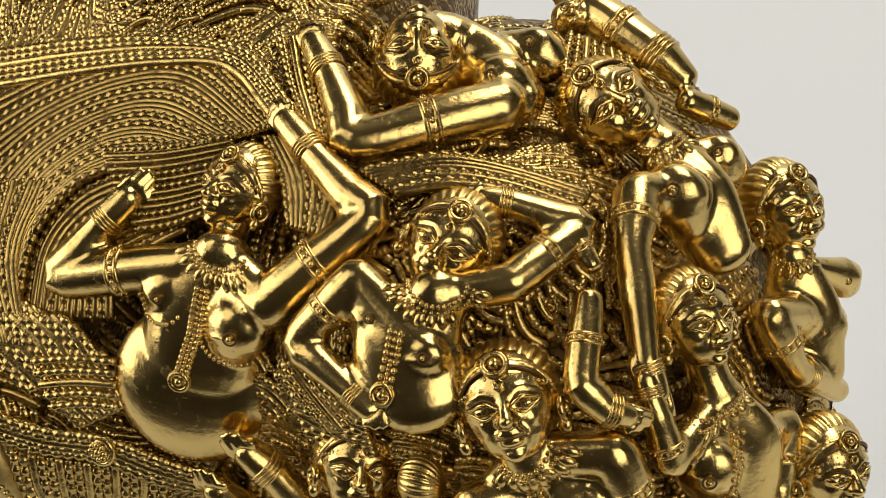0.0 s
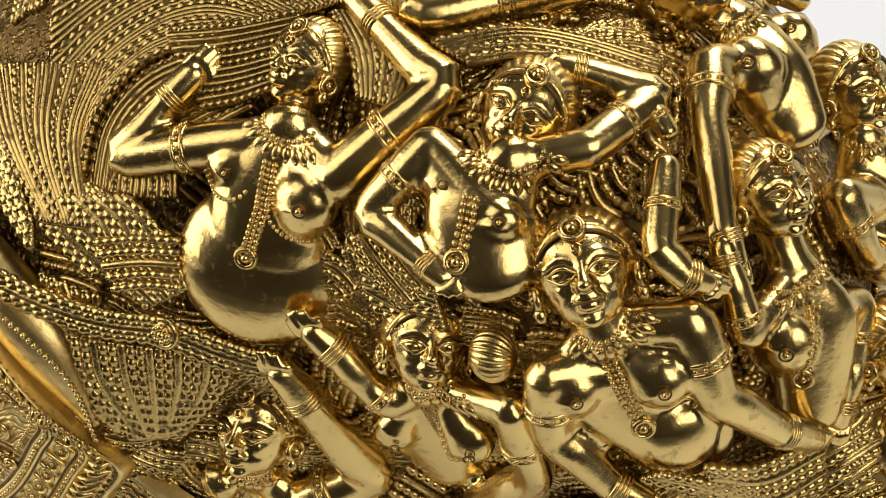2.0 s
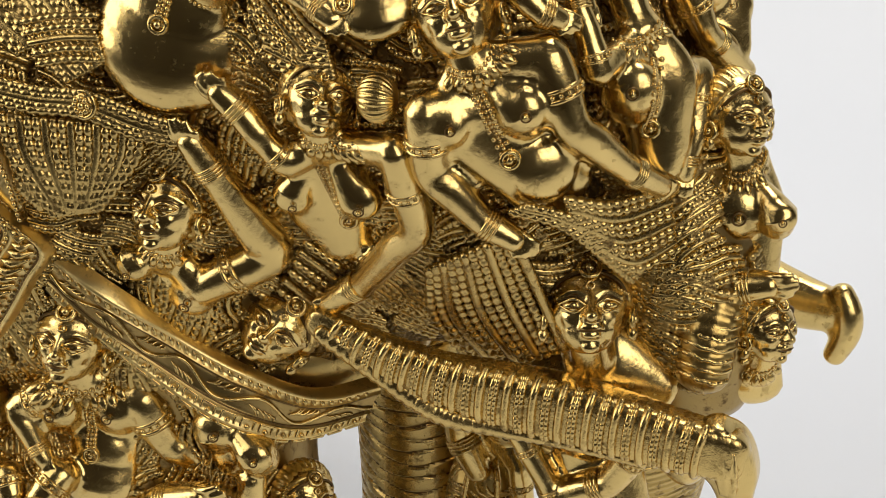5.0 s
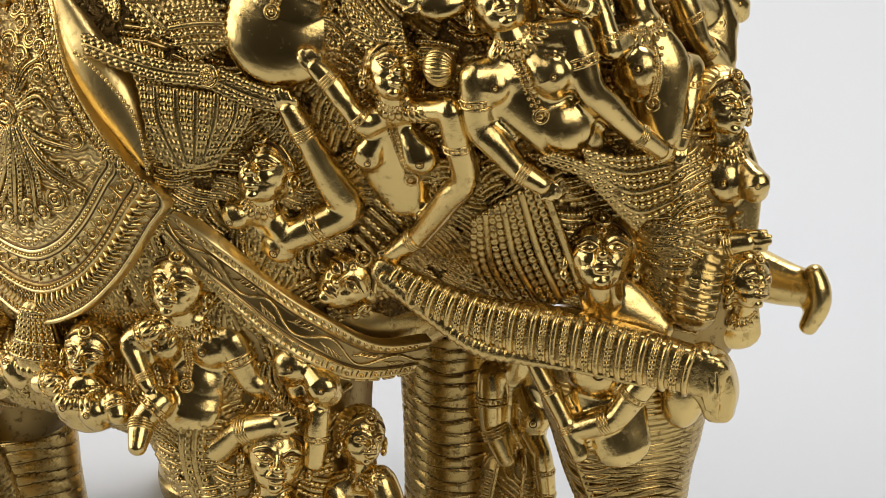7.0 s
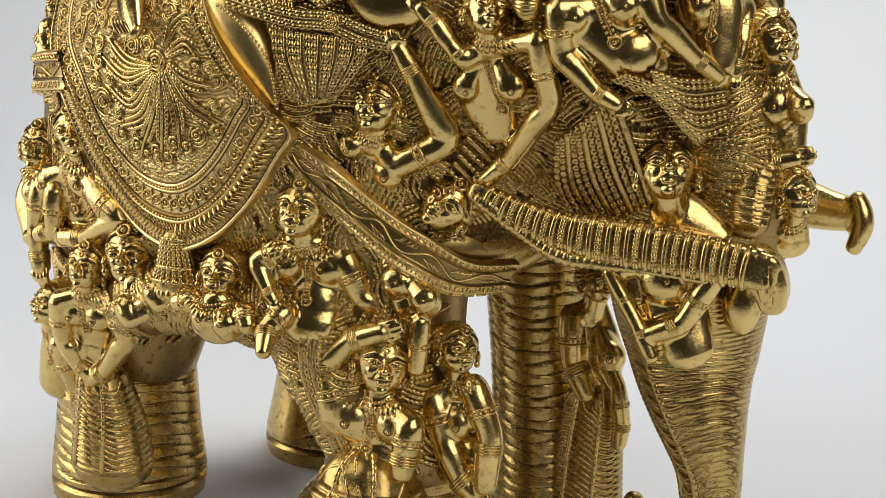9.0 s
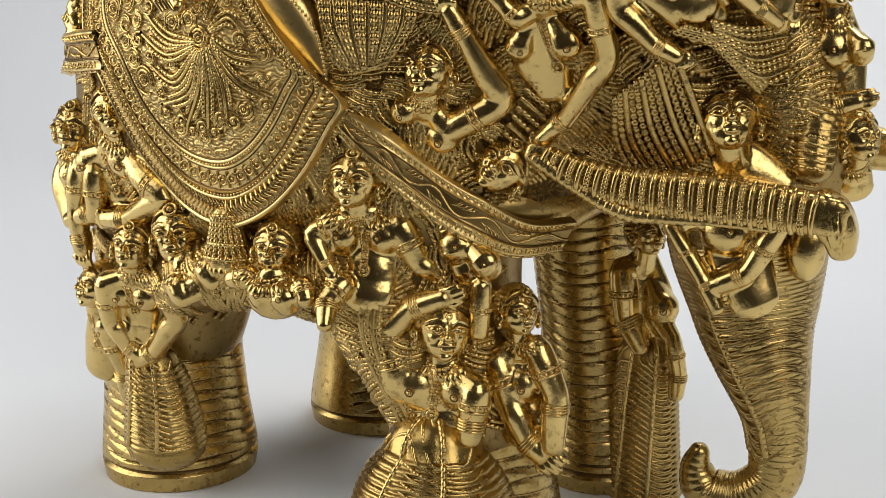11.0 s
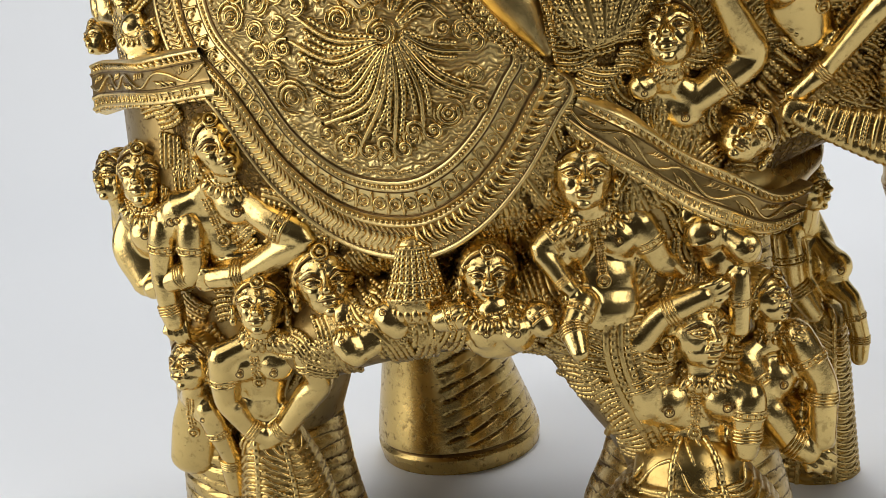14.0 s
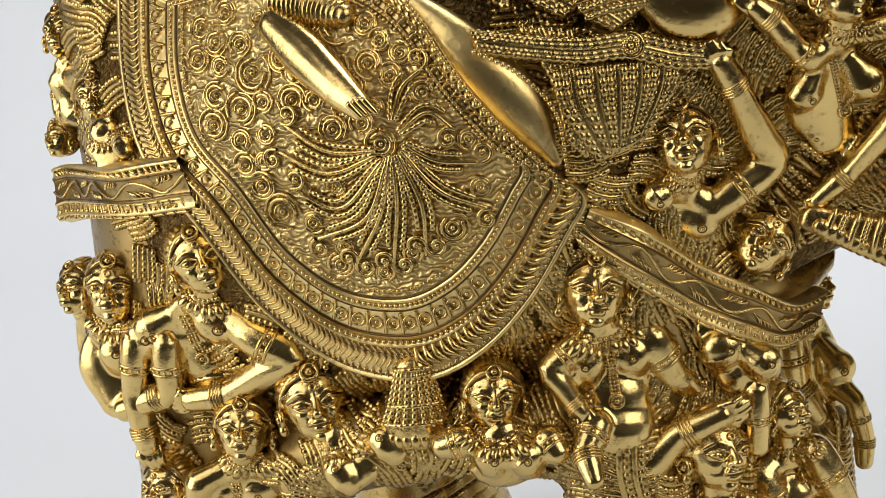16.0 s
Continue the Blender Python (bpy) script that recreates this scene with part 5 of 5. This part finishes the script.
figure("seated brass woman figure with one arm over her head", head=(0.0367, -0.0875, 0.1212, 0.0142), up=(0.01, 0.20, 0.98), face=(0.52, -0.84, 0.16), out=(0.14, -0.97, 0.18), torso=[(0.0368, -0.0886, 0.1046, 0.0088), (0.0341, -0.0838, 0.0882, 0.0184), (0.0336, -0.0849, 0.0738, 0.0162), (0.0313, -0.0840, 0.0630, 0.0180)], bosom=[(0.0237, -0.0913, 0.0950, 0.0106), (0.0446, -0.0920, 0.0953, 0.0097)], belly=(0.0336, -0.0890, 0.0756, 0.0142), arms=[[(0.0171, -0.0916, 0.0949, 0.0084), (0.0112, -0.0932, 0.1171, 0.0068), (0.0250, -0.0947, 0.1306, 0.0053), (0.0406, -0.0951, 0.1368, 0.0049)], [(0.0533, -0.0935, 0.0966, 0.0065), (0.0514, -0.0942, 0.0836, 0.0058), (0.0504, -0.0952, 0.0752, 0.0048)]], collar=(0.0372, -0.0975, 0.1125, 0.0149), chain=[(0.0355, -0.0985, 0.1021), (0.0344, -0.0985, 0.0922), (0.0333, -0.0985, 0.0827)], skirts=[[(0.0300, -0.0860, 0.0660, 0.0215), (0.0295, -0.0860, 0.0530, 0.0310), (0.0290, -0.0860, 0.0340, 0.0370), (0.0285, -0.0840, 0.0120, 0.0360)]])
figure("small brass woman figure seen from the side behind another", head=(0.0625, -0.0690, 0.1259, 0.0108), up=(-0.08, 0.24, 0.97), face=(0.79, -0.58, 0.21), out=(0.33, -0.93, 0.16), torso=[(0.0629, -0.0676, 0.1091, 0.0077), (0.0648, -0.0646, 0.0928, 0.0138), (0.0640, -0.0643, 0.0729, 0.0144)], bosom=[(0.0646, -0.0709, 0.0936, 0.0093)], belly=(0.0661, -0.0683, 0.0760, 0.0129), arms=[[(0.0533, -0.0713, 0.1027, 0.0072), (0.0596, -0.0717, 0.0855, 0.0068), (0.0685, -0.0728, 0.0689, 0.0057), (0.0752, -0.0732, 0.0635, 0.0053)], [(0.0729, -0.0723, 0.1109, 0.0062), (0.0813, -0.0729, 0.0913, 0.0056), (0.0798, -0.0732, 0.0681, 0.0053)]], collar=(0.0649, -0.0760, 0.1182, 0.0108))
figure("half-hidden brass bust under the engraved sash", out=(0.33, -0.93, 0.16), torso=[(0.0396, -0.0847, 0.1649, 0.0066), (0.0493, -0.0827, 0.1482, 0.0106)], bosom=[(0.0423, -0.0876, 0.1574, 0.0087), (0.0559, -0.0889, 0.1516, 0.0072)], arms=[[(0.0529, -0.0855, 0.1407, 0.0045), (0.0517, -0.0859, 0.1197, 0.0041)]])
figure("brass woman figure leaning her head sideways", head=(-0.0995, -0.0810, 0.1499, 0.0146), up=(-0.10, 0.15, 0.98), face=(0.21, -0.96, 0.17), out=(0.14, -0.97, 0.18), torso=[(-0.0915, -0.0861, 0.1368, 0.0091), (-0.0847, -0.0923, 0.1306, 0.0122)], bosom=[(-0.0737, -0.0987, 0.1388, 0.0075), (-0.0908, -0.0976, 0.1285, 0.0072)], collar=(-0.0929, -0.0927, 0.1448, 0.0152))
figure("standing brass woman figure with clasped arms and a long skirt", head=(-0.1279, -0.0773, 0.1404, 0.0119), up=(0.09, 0.24, 0.97), face=(0.11, -0.97, 0.23), out=(0.14, -0.97, 0.18), torso=[(-0.1334, -0.0718, 0.1243, 0.0084), (-0.1371, -0.0645, 0.1110, 0.0141), (-0.1392, -0.0613, 0.0950, 0.0100), (-0.1424, -0.0549, 0.0774, 0.0111)], bosom=[(-0.1415, -0.0721, 0.1143, 0.0086), (-0.1278, -0.0716, 0.1138, 0.0090)], belly=(-0.1390, -0.0627, 0.0914, 0.0107), arms=[[(-0.1483, -0.0749, 0.1189, 0.0058), (-0.1513, -0.0687, 0.0990, 0.0054), (-0.1456, -0.0650, 0.0853, 0.0046), (-0.1370, -0.0627, 0.0772, 0.0042)], [(-0.1144, -0.0758, 0.1232, 0.0063), (-0.1115, -0.0702, 0.1049, 0.0058), (-0.1291, -0.0646, 0.0846, 0.0048), (-0.1413, -0.0621, 0.0754, 0.0043)]], collar=(-0.1278, -0.0831, 0.1339, 0.0153), chain=[(-0.1345, -0.0787, 0.1175), (-0.1362, -0.0742, 0.1039)], skirts=[[(-0.1394, -0.0540, 0.0730, 0.0139), (-0.1380, -0.0521, 0.0539, 0.0183), (-0.1388, -0.0487, 0.0311, 0.0215)]])
figure("brass woman bust below the edge of the saddle cloth", head=(-0.0347, -0.1028, 0.1535, 0.0115), up=(0.05, 0.19, 0.98), face=(0.16, -0.97, 0.18), out=(0.14, -0.97, 0.18), torso=[(-0.0330, -0.1084, 0.1416, 0.0078), (-0.0312, -0.1087, 0.1358, 0.0150)], bosom=[(-0.0362, -0.1151, 0.1362, 0.0072), (-0.0254, -0.1155, 0.1355, 0.0071)], arms=[[(-0.0453, -0.1095, 0.1415, 0.0055), (-0.0531, -0.1097, 0.1398, 0.0045)], [(-0.0181, -0.1106, 0.1398, 0.0055), (-0.0148, -0.1137, 0.1354, 0.0044)]], collar=(-0.0330, -0.1116, 0.1497, 0.0151))
figure("brass woman figure with bead necklace under the saddle band", head=(-0.1326, -0.0769, 0.2042, 0.0132), up=(-0.27, 0.09, 0.96), face=(0.26, -0.95, 0.17), out=(0.14, -0.97, 0.18), torso=[(-0.1362, -0.0728, 0.1881, 0.0085), (-0.1430, -0.0655, 0.1744, 0.0141), (-0.1403, -0.0654, 0.1637, 0.0125)], bosom=[(-0.1570, -0.0684, 0.1775, 0.0089), (-0.1302, -0.0751, 0.1815, 0.0113)], arms=[[(-0.1650, -0.0663, 0.1731, 0.0060), (-0.1691, -0.0652, 0.1532, 0.0053), (-0.1690, -0.0651, 0.1389, 0.0047), (-0.1680, -0.0650, 0.1316, 0.0048)], [(-0.1197, -0.0790, 0.1761, 0.0070), (-0.1050, -0.0820, 0.1668, 0.0066), (-0.1317, -0.0741, 0.1525, 0.0055), (-0.1471, -0.0713, 0.1506, 0.0048)]], collar=(-0.1319, -0.0847, 0.1962, 0.0145), chain=[(-0.1433, -0.0791, 0.1815), (-0.1417, -0.0782, 0.1733), (-0.1398, -0.0772, 0.1638)])
figure("brass woman figure with wavy hair at the rump", head=(-0.1734, -0.0540, 0.1907, 0.0131), up=(0.08, 0.24, 0.97), face=(0.02, -0.97, 0.24), out=(0.14, -0.97, 0.18), torso=[(-0.1788, -0.0527, 0.1751, 0.0082), (-0.1803, -0.0505, 0.1615, 0.0139), (-0.1773, -0.0545, 0.1480, 0.0104)], bosom=[(-0.1745, -0.0605, 0.1682, 0.0087), (-0.1605, -0.0665, 0.1743, 0.0094)], arms=[[(-0.1525, -0.0708, 0.1726, 0.0059), (-0.1549, -0.0691, 0.1533, 0.0054), (-0.1756, -0.0627, 0.1458, 0.0048)]], collar=(-0.1727, -0.0646, 0.1848, 0.0136))
figure("narrow brass figure in profile at the rump", head=(-0.1945, -0.0331, 0.1864, 0.0107), up=(0.11, 0.27, 0.96), face=(-0.48, -0.83, 0.29), out=(0.14, -0.97, 0.18), torso=[(-0.1928, -0.0319, 0.1718, 0.0072), (-0.1925, -0.0312, 0.1592, 0.0086), (-0.1907, -0.0323, 0.1444, 0.0063)], arms=[[(-0.1898, -0.0373, 0.1694, 0.0052), (-0.1877, -0.0379, 0.1534, 0.0046), (-0.1838, -0.0388, 0.1409, 0.0037)]])
figure("small brass figure with curly hair on the hind leg", head=(-0.1657, -0.0585, 0.1119, 0.0120), up=(0.12, 0.27, 0.95), face=(-0.43, -0.85, 0.30), out=(0.14, -0.97, 0.18), torso=[(-0.1702, -0.0540, 0.0953, 0.0062), (-0.1749, -0.0478, 0.0801, 0.0095), (-0.1808, -0.0421, 0.0616, 0.0097)], bosom=[(-0.1657, -0.0564, 0.0889, 0.0072)], arms=[[(-0.1643, -0.0571, 0.0912, 0.0057), (-0.1601, -0.0505, 0.0674, 0.0052), (-0.1619, -0.0449, 0.0485, 0.0051)]], chain=[(-0.1695, -0.0630, 0.0965), (-0.1734, -0.0596, 0.0852), (-0.1744, -0.0569, 0.0764)])
figure("brass woman figure on the forehead with a folded arm", head=(0.1827, -0.0486, 0.2645, 0.0113), up=(-0.13, 0.18, 0.97), face=(0.77, -0.60, 0.21), out=(0.33, -0.93, 0.14), torso=[(0.1847, -0.0474, 0.2516, 0.0083), (0.1855, -0.0450, 0.2362, 0.0129), (0.1896, -0.0467, 0.2192, 0.0096)], bosom=[(0.1851, -0.0520, 0.2391, 0.0106), (0.1978, -0.0558, 0.2401, 0.0061)], arms=[[(0.1760, -0.0533, 0.2417, 0.0067), (0.1747, -0.0535, 0.2169, 0.0065), (0.1895, -0.0554, 0.2180, 0.0046), (0.1976, -0.0560, 0.2203, 0.0040)]], collar=(0.1862, -0.0560, 0.2557, 0.0114), skirts=[[(0.1854, -0.0480, 0.2216, 0.0084), (0.1831, -0.0599, 0.2087, 0.0087), (0.1834, -0.0650, 0.1948, 0.0074)]])
figure("brass woman head beside the tusk root", head=(0.1972, -0.0518, 0.2054, 0.0099), up=(-0.13, 0.18, 0.97), face=(0.81, -0.54, 0.21), out=(0.33, -0.93, 0.14), torso=[(0.1960, -0.0500, 0.1927, 0.0071), (0.1954, -0.0491, 0.1857, 0.0088)], collar=(0.1980, -0.0580, 0.1977, 0.0106))
figure("brass woman figure on the brow of the elephant", head=(0.1607, -0.0159, 0.3132, 0.0111), up=(-0.31, 0.26, 0.91), face=(0.77, -0.50, 0.40), out=(0.29, -0.89, 0.35), torso=[(0.1652, -0.0228, 0.3032, 0.0059), (0.1699, -0.0259, 0.2900, 0.0098), (0.1745, -0.0269, 0.2754, 0.0078)], bosom=[(0.1736, -0.0228, 0.2868, 0.0083), (0.1766, -0.0060, 0.2922, 0.0053)], arms=[[(0.1643, -0.0407, 0.2969, 0.0049), (0.1710, -0.0383, 0.2830, 0.0038), (0.1800, -0.0214, 0.2684, 0.0033)]], collar=(0.1645, -0.0223, 0.3082, 0.0095))
figure("brass woman figure wrapped round the trunk", out=(0.33, -0.93, 0.14), torso=[(0.1452, -0.0532, 0.1726, 0.0107), (0.1536, -0.0521, 0.1500, 0.0129), (0.1596, -0.0531, 0.1370, 0.0108)], bosom=[(0.1486, -0.0549, 0.1652, 0.0128)], arms=[[(0.1698, -0.0607, 0.1697, 0.0048), (0.1586, -0.0610, 0.1502, 0.0045), (0.1424, -0.0613, 0.1415, 0.0042)], [(0.1270, -0.0618, 0.1671, 0.0037), (0.1404, -0.0619, 0.1456, 0.0036), (0.1466, -0.0621, 0.1336, 0.0034)]])
figure("standing brass woman figure on the far front leg", head=(0.0886, 0.0342, 0.1383, 0.0111), up=(-0.08, 0.24, 0.97), face=(0.87, -0.46, 0.19), out=(0.33, -0.93, 0.16), torso=[(0.0864, 0.0359, 0.1228, 0.0088), (0.0902, 0.0377, 0.1012, 0.0125), (0.0900, 0.0373, 0.0825, 0.0115)], bosom=[(0.0979, 0.0322, 0.1022, 0.0094)], arms=[[(0.0782, 0.0312, 0.1190, 0.0067), (0.0803, 0.0307, 0.0964, 0.0062), (0.0885, 0.0298, 0.0817, 0.0053)], [(0.1042, 0.0288, 0.0881, 0.0043), (0.1073, 0.0288, 0.0713, 0.0043), (0.1066, 0.0283, 0.0597, 0.0038)]], skirts=[[(0.0890, 0.0392, 0.0759, 0.0142), (0.0877, 0.0408, 0.0529, 0.0161), (0.0871, 0.0420, 0.0282, 0.0174), (0.0866, 0.0433, -0.0002, 0.0189)]])
figure("small brass woman figure above the rump band", head=(-0.1719, -0.0387, 0.2593, 0.0081), up=(0.01, 0.25, 0.97), face=(-0.06, -0.97, 0.25), out=(0.11, -0.96, 0.25), neck=(-0.1649, -0.0566, 0.2485), chest=0.0064, waist=(-0.1620, -0.0622, 0.2380), bosom=[(-0.1761, -0.0388, 0.2407, 0.0046), (-0.1552, -0.0723, 0.2462, 0.0043)])
figure("small brass figure with a raised arm at the top of the rump", head=(-0.1905, -0.0066, 0.2816, 0.0090), up=(0.10, 0.26, 0.96), face=(-0.32, -0.91, 0.28), out=(0.11, -0.96, 0.25), neck=(-0.1887, -0.0137, 0.2692), chest=0.0073, waist=(-0.1879, -0.0159, 0.2535), arms=[[(-0.1733, -0.0347, 0.2698, 0.0037), (-0.1673, -0.0364, 0.2814, 0.0033), (-0.1711, -0.0276, 0.2901, 0.0029)], [(-0.1964, -0.0063, 0.2641, 0.0044), (-0.1984, -0.0068, 0.2510, 0.0040), (-0.1841, -0.0242, 0.2490, 0.0032)]])
figure("small brass head beside the rump band", head=(-0.2012, -0.0048, 0.2407, 0.0079), up=(0.10, 0.26, 0.96), face=(-0.55, -0.79, 0.27))
figure("brass figure lying over the crown of the head", out=(0.25, -0.84, 0.48), neck=(0.1098, -0.0089, 0.3545), chest=0.0058, waist=(0.0979, -0.0005, 0.3592), bosom=[(0.1041, -0.0137, 0.3537, 0.0058)], arms=[[(0.1084, -0.0090, 0.3543, 0.0052), (0.1245, -0.0138, 0.3478, 0.0057), (0.1339, -0.0161, 0.3427, 0.0039)], [(0.1364, -0.0223, 0.3397, 0.0033), (0.1452, -0.0139, 0.3334, 0.0031)]])
